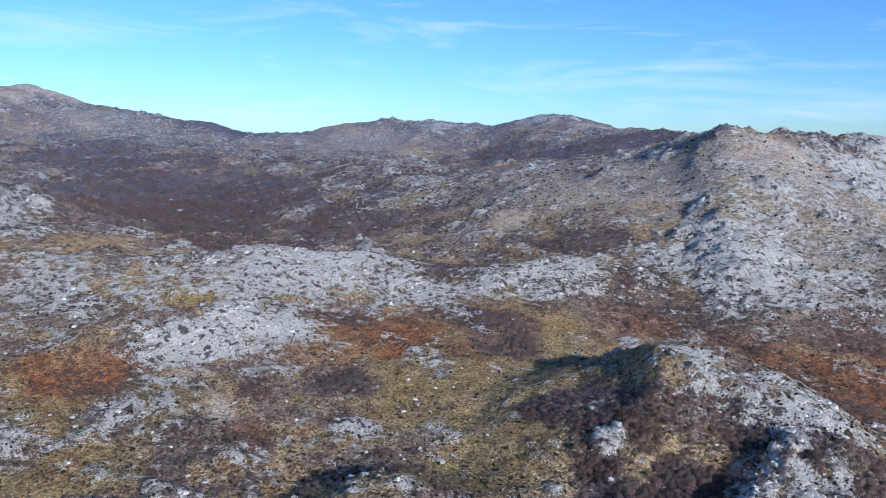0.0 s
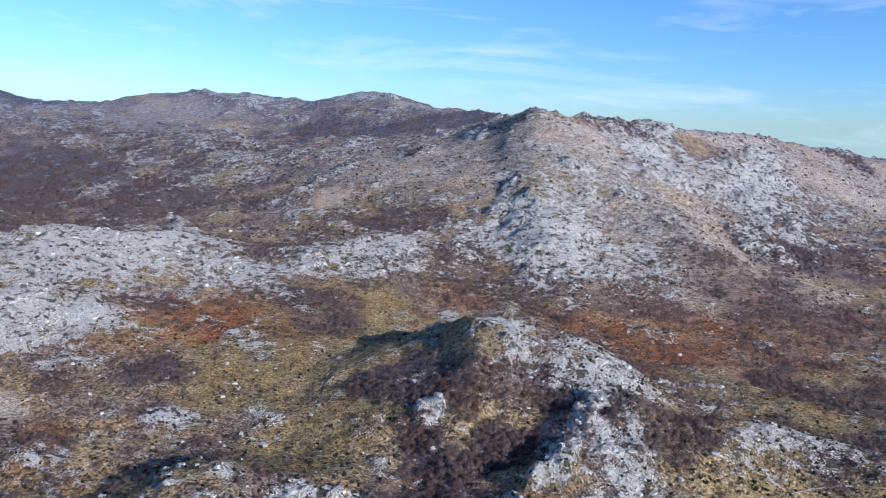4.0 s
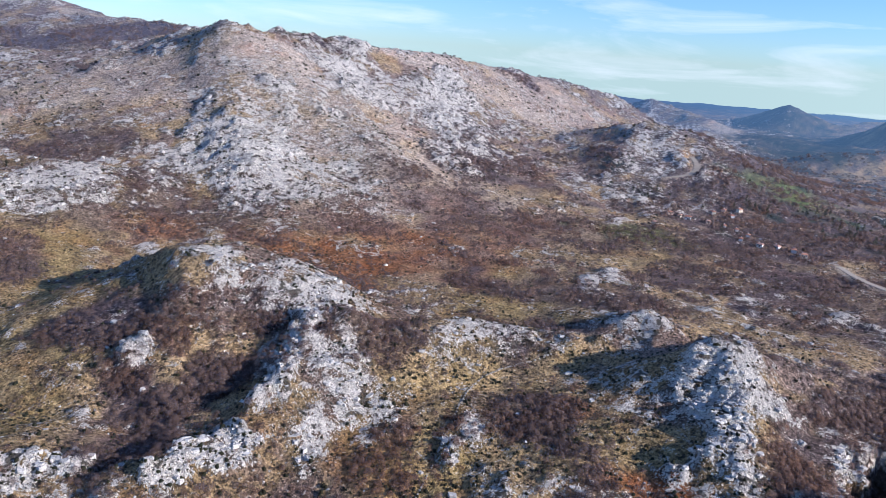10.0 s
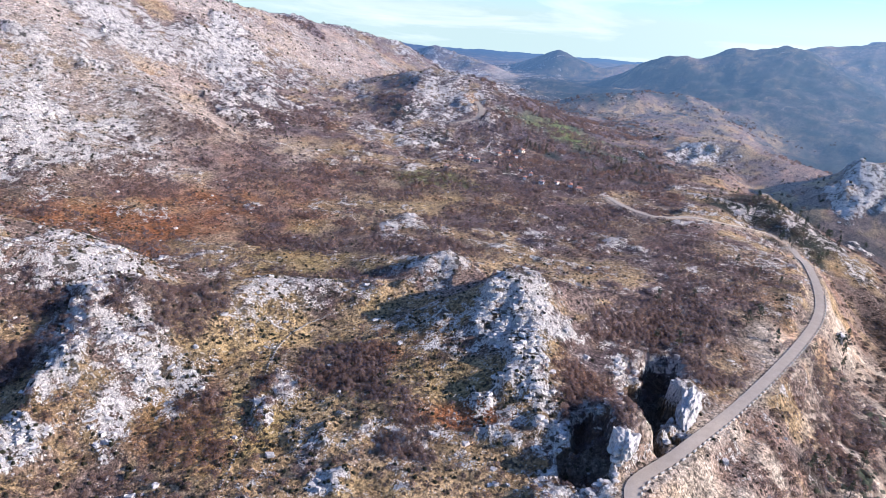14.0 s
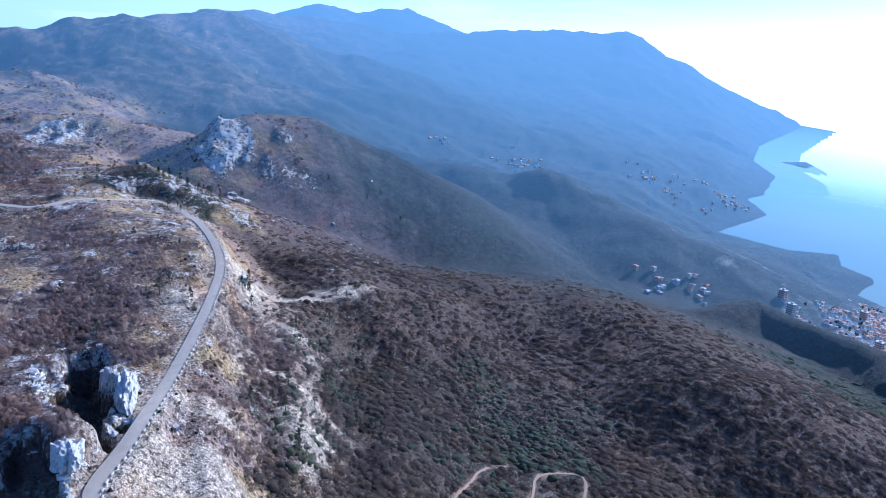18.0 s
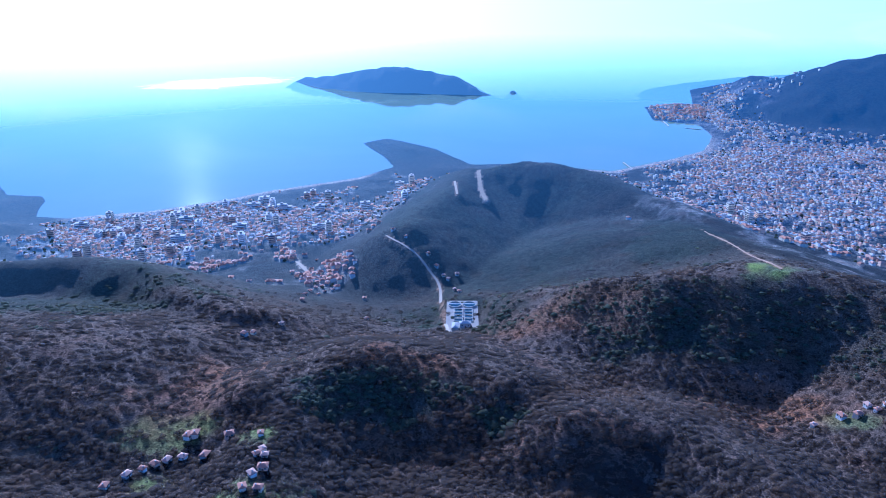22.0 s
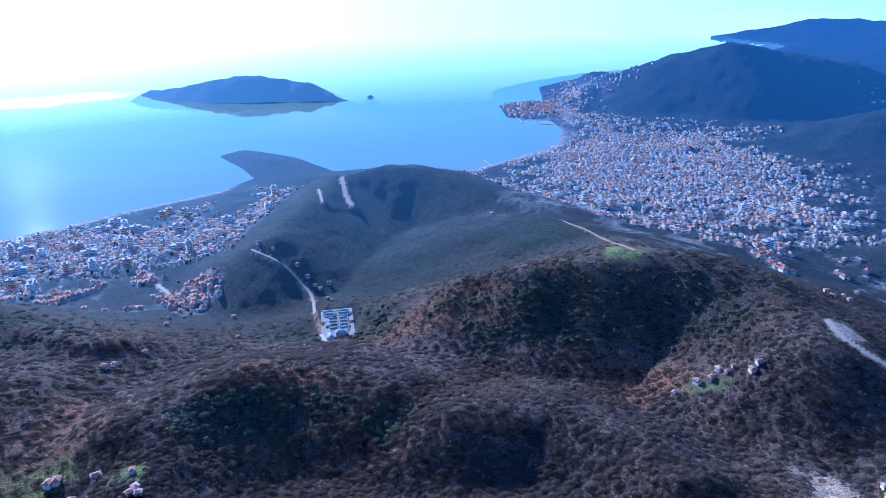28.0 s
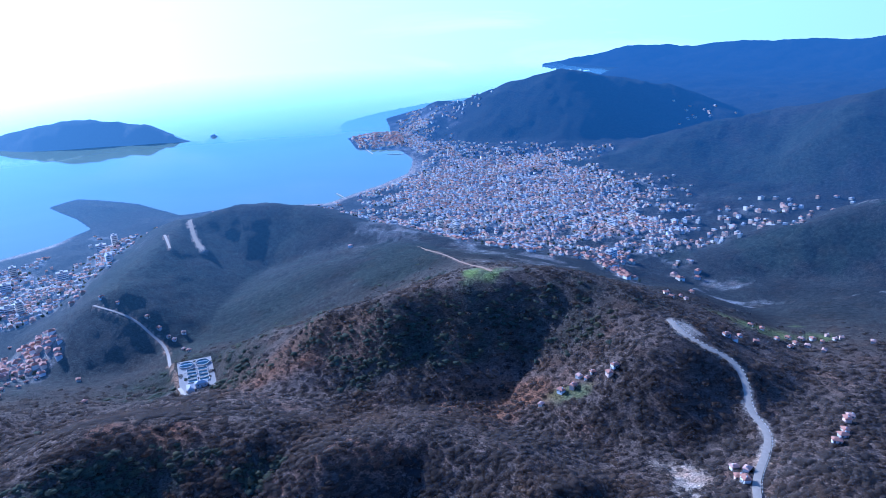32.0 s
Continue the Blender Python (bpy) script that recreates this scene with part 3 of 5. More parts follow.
# ---- what covers the ground: patches (x, y, half width, half depth, bearing, strength) ----
PATCHES = collections.defaultdict(list)
PATCHES['rock'] += [(-119, 528, 142, 51, -13, 0.9), (-21, 527, 46, 18, -2, 1.0), (-126, 399, 47, 24, -18, 1.0), (-136, 353, 21, 8, -21, 0.8), (-94, 372, 21, 9, -14, 0.9), (-135, 323, 25, 16, -23, 0.8), (-41, 314, 15, 13, -7, 0.8), (-64, 329, 6, 27, -11, 0.5), (-262, 486, 48, 68, -28, 0.6), (-384, 652, 36, 100, -30, 0.8), (-50, 1004, 80, 203, -3, 0.55), (125, 954, 31, 149, 7, 0.5), (100, 537, 39, 25, 11, 0.7), (234, 562, 73, 91, 23, 1.0)]
PATCHES['rock'] += [(346, 676, 67, 86, 27, 0.5), (115, 295, 38, 24, 21, 0.5), (-654, 1540, 107, 105, -23, 0.6), (-6, 1666, 80, 49, -0, 0.7), (226, 1567, 63, 48, 8, 0.8), (325, 1434, 59, 47, 13, 0.8), (70, 736, 27, 45, 5, 0.6), (112, 318, 26, 13, 19, 0.85), (152, 287, 23, 29, 28, 0.9), (70, 280, 10, 11, 14, 1.0), (111, 232, 8, 25, 26, 1.0), (81, 211, 18, 12, 21, 1.0), (108, 205, 11, 16, 28, 0.7), (193, 224, 14, 16, 41, 0.7)]
PATCHES['rock'] += [(226, 223, 33, 13, 45, 0.8), (288, 205, 23, 31, 55, 0.8), (254, 135, 25, 38, 62, 0.95), (561, 703, 43, 124, 39, 1.0), (458, 754, 56, 98, 31, 1.0), (461, 592, 24, 29, 38, 1.0), (240, 562, 54, 87, 23, 0.75), (756, 542, 44, 153, 54, 0.7), (69, 549, 62, 25, 7, 0.9), (19, 227, 22, 9, 5, 1.0), (159, 175, 8, 19, 42, 0.5), (577, 505, 37, 51, 49, 0.6), (256, 130, 14, 57, 63, 1.0), (370, 141, 63, 66, 69, 0.3)]
PATCHES['rock'] += [(282, 184, 35, 44, 57, 0.35), (174, 112, 20, 12, 57, 0.5), (149, 174, 4, 7, 41, 0.9), (208, 89, 11, 11, 67, 0.7), (202, 118, 7, 5, 60, 0.9), (165, 180, 4, 7, 42, 0.8), (793, 485, 30, 149, 59, 0.6), (729, 531, 36, 71, 54, 0.7), (942, 266, 30, 60, 74, 0.9), (885, 61, 35, 59, 86, 0.9), (907, -3, 19, 25, 90, 0.7), (244, 122, 15, 14, 63, 0.9), (372, 129, 47, 52, 71, 0.25), (205, 79, 11, 20, 69, 0.7)]
PATCHES['rock'] += [(142, 135, 9, 4, 46, 0.9), (203, 116, 5, 4, 60, 1.0), (344, 22, 8, 21, 86, 0.6), (881, 71, 25, 82, 85, 0.9), (614, 33, 15, 29, 87, 0.7), (586, 4, 23, 34, 90, 0.5), (307, 639, 124, 137, 26, 0.5), (726, 769, 135, 105, 43, 0.45), (213, 797, 105, 176, 15, 0.4), (-596, 1577, 322, 248, -21, 0.42), (197, 785, 129, 126, 14, 0.4), (225, 166, 36, 39, 54, 0.4), (174, 160, 41, 40, 47, 0.35), (504, 90, 24, 89, 80, 0.4)]
PATCHES['rock'] += [(840, -1, 40, 27, 90, 0.6), (832, -66, 13, 42, 95, 0.5), (855, -226, 21, 54, 105, 0.5), (961, 245, 50, 120, 76, 0.5), (336, 620, 112, 140, 28, 0.6), (530, 719, 43, 114, 36, 0.8), (107, 236, 10, 33, 24, 0.8), (205, 237, 22, 14, 41, 0.6), (280, 193, 16, 33, 55, 0.7), (137, 133, 8, 5, 46, 0.9), (138, 260, 6, 6, 28, 1.15), (127, 251, 6, 9, 27, 1.15), (118, 243, 5, 9, 26, 1.15), (109, 233, 6, 10, 25, 1.15)]
PATCHES['rock'] += [(98, 225, 8, 8, 23, 1.15), (85, 217, 8, 7, 21, 1.15), (71, 209, 9, 6, 19, 1.15), (59, 203, 8, 5, 16, 1.15)]
PATCHES['dirt'] += [(-107, 333, 7, 17, -18, 0.9), (70, 746, 21, 34, 5, 0.8), (-131, 360, 14, 5, -20, 0.7), (338, 1467, 48, 45, 13, 0.9), (-911, 1624, 89, 45, -29, 0.7), (215, 38, 17, 17, 80, 1.0), (453, 24, 14, 28, 87, 0.9), (314, -5, 10, 45, 91, 0.5), (328, 44, 6, 39, 82, 0.6), (557, 148, 14, 17, 75, 0.9), (1743, 1032, 42, 198, 59, 1.0), (500, -33, 12, 8, 94, 0.8), (279, -14, 13, 5, 93, 0.6)]
PATCHES['dirt'] += [(356, -12, 11, 52, 92, 0.4), (442, 10, 21, 52, 89, 0.5), (273, -82, 3, 21, 107, 0.6), (290, -129, 6, 24, 114, 0.35), (-192, -327, 14, 19, -150, 1.0), (-268, -483, 10, 21, -151, 1.0), (209, 35, 15, 11, 81, 1.0), (435, 23, 14, 13, 87, 0.8), (378, 4, 5, 49, 89, 0.6), (297, -12, 3, 36, 92, 0.6), (321, 21, 4, 25, 86, 0.6)]
PATCHES['dirt'] += [(472, -6, 6, 46, 140, 1.0), (327, -9, 5, 38, 32, 1.0), (403, -4, 5, 16, 43, 0.9), (220, 24, 17, 14, 85, 1.1), (298, -6, 4, 24, 20, 0.9), (262, 31, 5, 14, 10, 0.9), (505, -43, 4, 14, 125, 0.9), (440, 26, 14, 12, 90, 0.9)]
PATCHES['tan'] += [(-919, 1639, 120, 69, -29, 0.9), (176, 802, 105, 100, 12, 0.6), (-179, 1592, 115, 131, -6, 0.5), (-709, 1558, 109, 79, -24, 0.5), (336, 729, 70, 54, 25, 1.0), (624, 831, 108, 43, 37, 1.0), (795, 794, 107, 131, 45, 0.8), (337, 548, 62, 67, 32, 0.6), (218, 754, 113, 81, 16, 0.5), (365, 543, 156, 181, 34, 0.55)]
PATCHES['grass'] += [(-152, 470, 43, 17, -18, 1.0), (-5, 356, 62, 61, -1, 0.85), (18, 279, 36, 29, 4, 1.0), (59, 415, 50, 81, 8, 0.8), (-193, 325, 27, 34, -31, 0.9), (-156, 260, 29, 16, -31, 0.8), (-37, 354, 26, 36, -6, 0.7), (-46, 255, 33, 14, -10, 0.7), (251, 262, 32, 33, 44, 0.9), (300, 333, 25, 24, 42, 0.6), (58, 326, 29, 65, 10, 0.8), (23, 272, 26, 21, 5, 0.8), (143, 188, 24, 18, 37, 0.8), (242, 268, 26, 19, 42, 1.0)]
PATCHES['grass'] += [(167, 203, 33, 22, 39, 0.6), (446, 313, 52, 51, 55, 0.6), (835, 399, 52, 48, 64, 1.0), (218, 210, 29, 12, 46, 0.7), (187, 198, 35, 24, 43, 0.8), (141, 176, 16, 20, 39, 0.9), (205, 139, 24, 17, 56, 0.6), (269, 268, 48, 30, 45, 0.8), (277, 277, 37, 40, 45, 0.7), (187, 173, 24, 33, 47, 0.5), (128, 189, 15, 27, 34, 0.8), (145, 123, 15, 7, 50, 0.6)]
PATCHES['rust'] += [(-31, 429, 29, 25, -4, 1.0), (-184, 346, 19, 27, -28, 0.9), (145, 479, 28, 20, 17, 0.8), (211, 398, 54, 69, 28, 0.9), (-69, 388, 22, 18, -10, 0.5), (-86, 300, 12, 18, -16, 0.6), (15, 424, 20, 25, 2, 0.5), (-7, 473, 45, 21, -1, 0.5), (230, 396, 40, 28, 30, 1.0), (292, 407, 28, 30, 36, 1.0), (144, 478, 28, 25, 17, 0.8), (208, 437, 27, 15, 25, 0.7), (222, 406, 22, 17, 29, 1.0), (345, 410, 21, 18, 40, 0.8)]
PATCHES['rust'] += [(203, 169, 13, 11, 50, 0.8), (196, 116, 16, 7, 59, 0.9), (124, 189, 11, 16, 33, 0.5), (255, -357, 38, 37, 144, 0.5), (131, -422, 42, 17, 163, 0.5), (21, -570, 68, 27, 178, 0.5), (77, -358, 47, 22, 168, 0.4), (-122, -476, 59, 31, -166, 0.5), (-4, -379, 42, 17, -179, 0.4), (347, 405, 51, 68, 41, 0.7), (-192, -327, 12, 15, -150, 0.5), (289, 402, 59, 54, 36, 0.7), (195, 391, 42, 77, 26, 0.7)]
PATCHES['wood'] += [(-369, 946, 219, 306, -21, 1.0), (-582, 1230, 130, 142, -25, 0.9), (101, 1327, 74, 181, 4, 0.9), (343, 1305, 108, 43, 15, 1.0), (-543, 1681, 84, 52, -18, 1.0), (129, 650, 48, 38, 11, 0.8), (5, 581, 28, 36, 0, 0.9), (-53, 363, 18, 14, -8, 0.9), (-95, 352, 12, 15, -15, 0.7), (37, 447, 18, 26, 5, 0.7), (64, 266, 15, 18, 13, 1.0), (99, 253, 26, 12, 21, 1.0), (84, 287, 14, 10, 16, 0.6), (-18, 292, 12, 14, -4, 0.5)]
PATCHES['wood'] += [(160, 535, 27, 48, 17, 0.8), (-92, 818, 105, 74, -6, 0.7), (91, 254, 13, 18, 20, 1.0), (85, 276, 9, 13, 17, 0.8), (70, 251, 12, 14, 16, 1.0), (55, 232, 15, 14, 13, 0.9), (368, 512, 35, 33, 36, 0.6), (480, 549, 52, 50, 41, 0.9), (301, 1291, 158, 62, 13, 1.0), (555, 672, 18, 95, 40, 0.8), (443, 374, 60, 64, 50, 0.6), (459, 829, 38, 19, 29, 0.9), (813, 841, 32, 26, 44, 0.9), (677, 554, 28, 79, 51, 0.8)]
PATCHES['wood'] += [(158, 244, 21, 20, 33, 0.7), (195, 176, 10, 11, 48, 0.8), (220, 473, 108, 41, 25, 0.6), (191, 176, 17, 18, 47, 0.8), (505, 541, 82, 83, 43, 0.9), (327, 247, 59, 31, 53, 0.7), (252, 100, 11, 22, 68, 0.9), (463, 125, 57, 86, 75, 0.5), (416, 86, 34, 47, 78, 0.6), (443, 198, 39, 33, 66, 0.7), (1561, 440, 258, 145, 74, 0.5), (230, 80, 12, 29, 71, 0.7), (837, 13, 40, 51, 89, 0.8), (788, -41, 75, 131, 93, 0.7)]
PATCHES['rock'] += [(137, 226, 14, 26, 30, 0.8)]
PATCHES['wood'] += [(350, 0, 26, 80, 91, 0.75), (72, 312, 16, 28, 13, 0.9), (96, 288, 20, 13, 18, 0.7), (118, 276, 14, 12, 22, 0.7), (743, 370, 112, 388, 64, 0.95), (290, 96, 26, 26, 72, 1.0), (330, 78, 26, 40, 76, 0.8), (300, 150, 26, 30, 63, 0.6), (471, 152, 63, 64, 72, 0.6), (366, 446, 55, 70, 39, 0.7)]
PATCHES['green'] += [(807, 377, 43, 44, 65, 0.8), (498, 352, 29, 25, 55, 0.5), (242, -268, 14, 11, 138, 0.7), (193, -316, 12, 14, 149, 0.7), (183, -262, 18, 12, 145, 0.6), (-133, -627, 14, 14, -168, 1.0), (253, -314, 26, 17, 141, 0.5), (-163, -450, 23, 14, -160, 0.6), (-394, -564, 33, 34, -145, 0.5), (803, 396, 57, 46, 64, 0.5)]
PATCHES['pine'] += [(137, -1094, 141, 69, 173, 0.8), (-49, -546, 74, 39, -175, 0.6), (143, -384, 62, 25, 160, 0.6), (61, -390, 25, 12, 171, 0.5), (126, -894, 108, 209, 172, 0.7), (459, -515, 99, 76, 138, 0.9), (495, -1585, 66, 101, 163, 1.0), (-654, -2124, 354, 243, -163, 0.8), (-775, -1561, 167, 145, -154, 0.8), (-963, -1351, 212, 167, -145, 0.9), (-648, -836, 118, 47, -142, 1.0), (-45, -570, 82, 33, -176, 0.5), (-190, -543, 60, 45, -161, 0.5), (643, 126, 31, 22, 79, 1.0)]
PATCHES['pine'] += [(370, -95, 120, 90, 105, 0.42), (565, -1640, 75, 110, 163, 1.0), (629, 74, 20, 61, 83, 0.9), (659, 522, 27, 17, 52, 0.9), (299, -3, 21, 30, 91, 0.6), (965, -113, 46, 109, 97, 0.7), (853, -265, 43, 65, 107, 0.6), (816, -2450, 370, 148, 162, 0.9), (1301, -1072, 121, 179, 129, 1.0), (1616, 450, 227, 181, 74, 0.9), (2105, 1060, 169, 196, 63, 0.8), (1811, 234, 320, 297, 83, 0.8), (2099, -102, 402, 544, 93, 0.7), (1676, 236, 351, 303, 82, 0.6), (2738, -638, 672, 770, 103, 0.5), (496, -1545, 90, 78, 162, 1.0)]
PATCHES['pine'] += [(1555, 742, 178, 542, 65, 0.9), (242, -991, 49, 102, 166, 1.0), (280, -909, 30, 94, 163, 0.8), (-68, -822, 53, 57, -175, 1.0), (282, -962, 36, 125, 164, 1.0), (-79, -833, 47, 90, -175, 1.0)]
PATCHES['town'] += [(559, -1001, 196, 123, 151, 1.0), (723, -896, 183, 77, 141, 1.0), (347, -1137, 38, 159, 163, 0.7), (350, -785, 44, 48, 156, 0.8), (-382, -1481, 280, 457, -166, 1.0), (-311, -2173, 140, 280, -172, 1.0), (-477, -1162, 105, 116, -158, 0.9), (710, -943, 169, 154, 143, 1.0)]
SOIL = {"scrub": (0.245, 0.172, 0.132), "sward": (0.365, 0.252, 0.132), "grass": (0.315, 0.225, 0.098), "rust": (0.27, 0.118, 0.052), "wood": (0.128, 0.095, 0.090),
        "tan": (0.54, 0.44, 0.35), "dirt": (0.46, 0.375, 0.28), "green": (0.15, 0.19, 0.05), "forest": (0.105, 0.078, 0.062),
        "pine": (0.030, 0.038, 0.030), "far_wood_shade": (0.036, 0.037, 0.032), "town": (0.27, 0.255, 0.235), "sand": (0.40, 0.33, 0.25)}


def patch_weight(kind, x, y, warp, ragged):
    w = np.zeros(x.shape)
    for px, py, wide, deep, bearing, strength in PATCHES[kind]:
        r = 1.9 * max(wide, deep)
        m = (np.abs(x - px) < r) & (np.abs(y - py) < r)
        if not m.any():
            continue
        s, c = math.sin(radians(bearing)), math.cos(radians(bearing))
        dx, dy = x[m] - px, y[m] - py
        e = np.hypot((dx * c - dy * s) / wide, (dx * s + dy * c) / deep) * (1 + 0.9 * warp[m]) + 0.45 * ragged[m]
        w[m] = np.maximum(w[m], strength * smooth(1.45, 0.55, e))
    return w


def cover(x, y, z, sd):
    """Shares of each kind of cover, the soil's colour and the share of bare limestone."""
    warp = fbm(x, y, 45, 4, 80)
    ragged = fbm(x, y, 13, 3, 85)
    k = {kind: patch_weight(kind, x, y, warp, ragged) for kind in ("rock", "grass", "rust", "wood", "tan", "dirt", "green", "pine", "town")}
    bearing = np.degrees(np.arctan2(x, y))
    bearing = np.where(bearing < -98, bearing + 360, bearing)
    high = smooth(205, 238, z + 14 * warp) * smooth(102, 82, bearing + 6 * warp)
    high = np.maximum(high, smooth(60, 40, bearing) * smooth(-98, -60, bearing))
    # dry sward and scrub in a patchwork
    sward = smooth(-0.12, 0.10, fbm(x, y, 34, 4, 92) + 0.5 * ragged - 0.07 - 0.3 * smooth(80, 88, bearing) + 0.22 * smooth(25, 45, bearing) * smooth(900, 500, np.hypot(x, y)))[:, None]
    open_land = np.array(SOIL["scrub"])[None, :] * (1 - sward) + np.array(SOIL["sward"])[None, :] * sward
    # past the modelled crowns, their self-shadow is put into a darker wood colour
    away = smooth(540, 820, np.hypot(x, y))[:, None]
    woods = np.array(SOIL["forest"])[None, :] * (1 - away) + np.array(SOIL["far_wood_shade"])[None, :] * away
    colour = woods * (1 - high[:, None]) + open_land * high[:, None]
    colour = colour * (1 + 0.35 * fbm(x, y, 70, 4, 90))[:, None]
    k["town"] = k["town"] * (1 - np.clip(k["pine"] * 1.4, 0, 1))
    for kind in ("tan", "grass", "rust", "wood", "green", "town", "pine", "dirt"):
        w = np.clip(k[kind] * (1 + 0.6 * fbm(x, y, 18, 3, 100 + len(kind))), 0, 1)[:, None]
        colour = colour * (1 - w) + np.array(SOIL[kind])[None, :] * w
    beach = (smooth(20, 9, sd) * (sd > -12) * np.maximum(smooth(480, 520, x) * smooth(960, 900, x) * smooth(-1420, -1380, y), smooth(-240, -200, x) * smooth(100, 40, x) * smooth(-1960, -1900, y) * smooth(-1300, -1400, y)))[:, None]
    colour = colour * (1 - beach) + np.array(SOIL["sand"])[None, :] * beach
    rock = high * (0.28 + 0.30 * fbm(x, y, 60, 4, 95) + 0.55 * fbm(x, y, 15, 3, 97)) - 1.3 * (1 - high)
    rock = np.maximum(rock, k["rock"] * 0.78) - 0.35 * k["wood"] * (1 - k["rock"]) - 0.3 * k["grass"] * (1 - k["rock"]) - 1.2 * k["dirt"] - 0.5 * k["town"] - 0.3 * k["rust"] - 0.3 * k["tan"] * (1 - k["rock"])
    rock = rock - 1.2 * (1 - high) * (1 - np.clip(1.4 * k["rock"], 0, 1))
    rock = rock - 0.5 * smooth(640, 860, np.hypot(x, y)) * smooth(58, 67, bearing) * (1 - np.clip(1.3 * k["rock"], 0, 1))
    rock = rock - 0.35 * smooth(85, 92, bearing) * smooth(760, 560, np.hypot(x, y))
    k["high"] = high
    return k, colour, rock


# ---- the ground: one net in two pieces out to the horizon, finer where the ground is near ----
STEP, RINGS = 0.21, 540


def relief(x, y, z):
    d = np.hypot(x, y)
    land = smooth(0.5, 14, z)
    far = smooth(600, 1800, d)
    n = fbm(x, y, 160, 6, 3) * (4 + 10 * far) + ridged(x, y, 90, 5, 11) * (1.5 + 5 * far)
    n = n + fbm(x, y, 22, 4, 21) * 1.4
    n = n + (fbm(x, y, 420, 5, 24) * 26 + ridged(x, y, 240, 4, 28) * 12) * smooth(850, 1700, d) * smooth(60, 75, np.degrees(np.arctan2(x, y))) * smooth(128, 118, np.degrees(np.arctan2(x, y)))
    return n * land


def crags(x, y, rock):
    """Ledges and blocks of bare limestone."""
    r = np.clip(rock + 0.05, 0, 1)
    steep = smooth(0.3, 0.9, r)
    return r * (2.4 * ridged(x, y, 17, 4, 31) + 1.3 * steep * ridged(x, y, 6.5, 2, 33) + 2.6 * np.abs(fbm(x, y, 8, 3, 35)) + 1.0) + steep * 3.2 * smooth(520, 380, np.hypot(x, y)) * ridged(x, y, 27, 3, 39) + steep * (2.2 + 9 * smooth(500, 900, np.hypot(x, y))) * ridged(x, y, 46, 4, 37)


bear = np.radians(np.concatenate([np.arange(-37, 227, STEP), np.arange(227, 323, 1.5)]))
radii = np.concatenate([[0.5, 20, 40], np.geomspace(60, 4930, RINGS)])
A, D = np.meshgrid(bear, radii)
GX, GY = (D * np.sin(A)).ravel(), (D * np.cos(A)).ravel()
GZ, GS = land_height(GX, GY)
K, soil_colour, rock_share = cover(GX, GY, GZ, GS)
BARE_Z = GZ.copy()
GZ = GZ + relief(GX, GY, GZ) + crags(GX, GY, rock_share)

ROADS = {
    'plateau_road': (5, [(183, 47), (196, 56), (205, 56), (225, 50), (253, 47), (284, 43), (319, 39), (363, 36), (424, 35), (467, 43), (511, 57), (599, 79), (611, 106), (567, 124), (557, 148), (526, 167), (540, 196), (566, 224)]),
    'valley_road': (6, [(674, 462), (703, 451), (736, 462), (769, 495)]),
    'descending_road': (4.4, [(-211, -288), (-222, -307), (-255, -344), (-266, -364), (-267, -386), (-280, -410), (-284, -434), (-272, -450), (-261, -473), (-263, -497)]),
    'works_road': (3.2, [(146, -592), (167, -652), (184, -708), (192, -742), (202, -769), (218, -786), (233, -802), (246, -812), (277, -829), (291, -839)]),
    'hill_road': (6, [(192, -1026), (210, -1071), (228, -1146)]),
    'lane': (5, [(492, -930), (442, -861), (389, -802)]),
    'upper_lane': (3.5, [(253, -1076), (233, -1008)]),
    'shore_road': (8, [(556, -1016), (510, -1048), (463, -1081), (391, -1055), (352, -1055)]),
    'field_track': (1.8, [(-102, -859), (-125, -776), (-133, -697), (-145, -628)]),
    'forest_track': (1.5, [(271, -77), (295, -83), (311, -97), (327, -105), (333, -122)]),
    'forest_track_upper': (1.5, [(282, -116), (306, -131), (326, -138), (328, -153), (324, -170), (296, -155)]),
}
PITS = [(258, 73, 12, 33, 74, 15), (208, 76, 8, 15, 71, 9)]
FIELD_WALL = [(117, 157), (137, 170), (154, 182), (180, 203), (201, 210), (233, 203)]
WORKS_SITE = (145, -646)

def line_points(pts, step):
    """Evenly spaced points along a smoothed polyline."""
    pts = np.array(pts, float)
    for _ in range(2):
        a, b = pts[:-1], pts[1:]
        pts = np.concatenate([pts[:1], np.stack([0.75 * a + 0.25 * b, 0.25 * a + 0.75 * b], 1).reshape(-1, 2), pts[-1:]])
    s = np.concatenate([[0], np.cumsum(np.hypot(*np.diff(pts, axis=0).T))])
    t = np.linspace(0, s[-1], max(3, int(s[-1] / step)))
    return np.stack([np.interp(t, s, pts[:, 0]), np.interp(t, s, pts[:, 1])], -1)


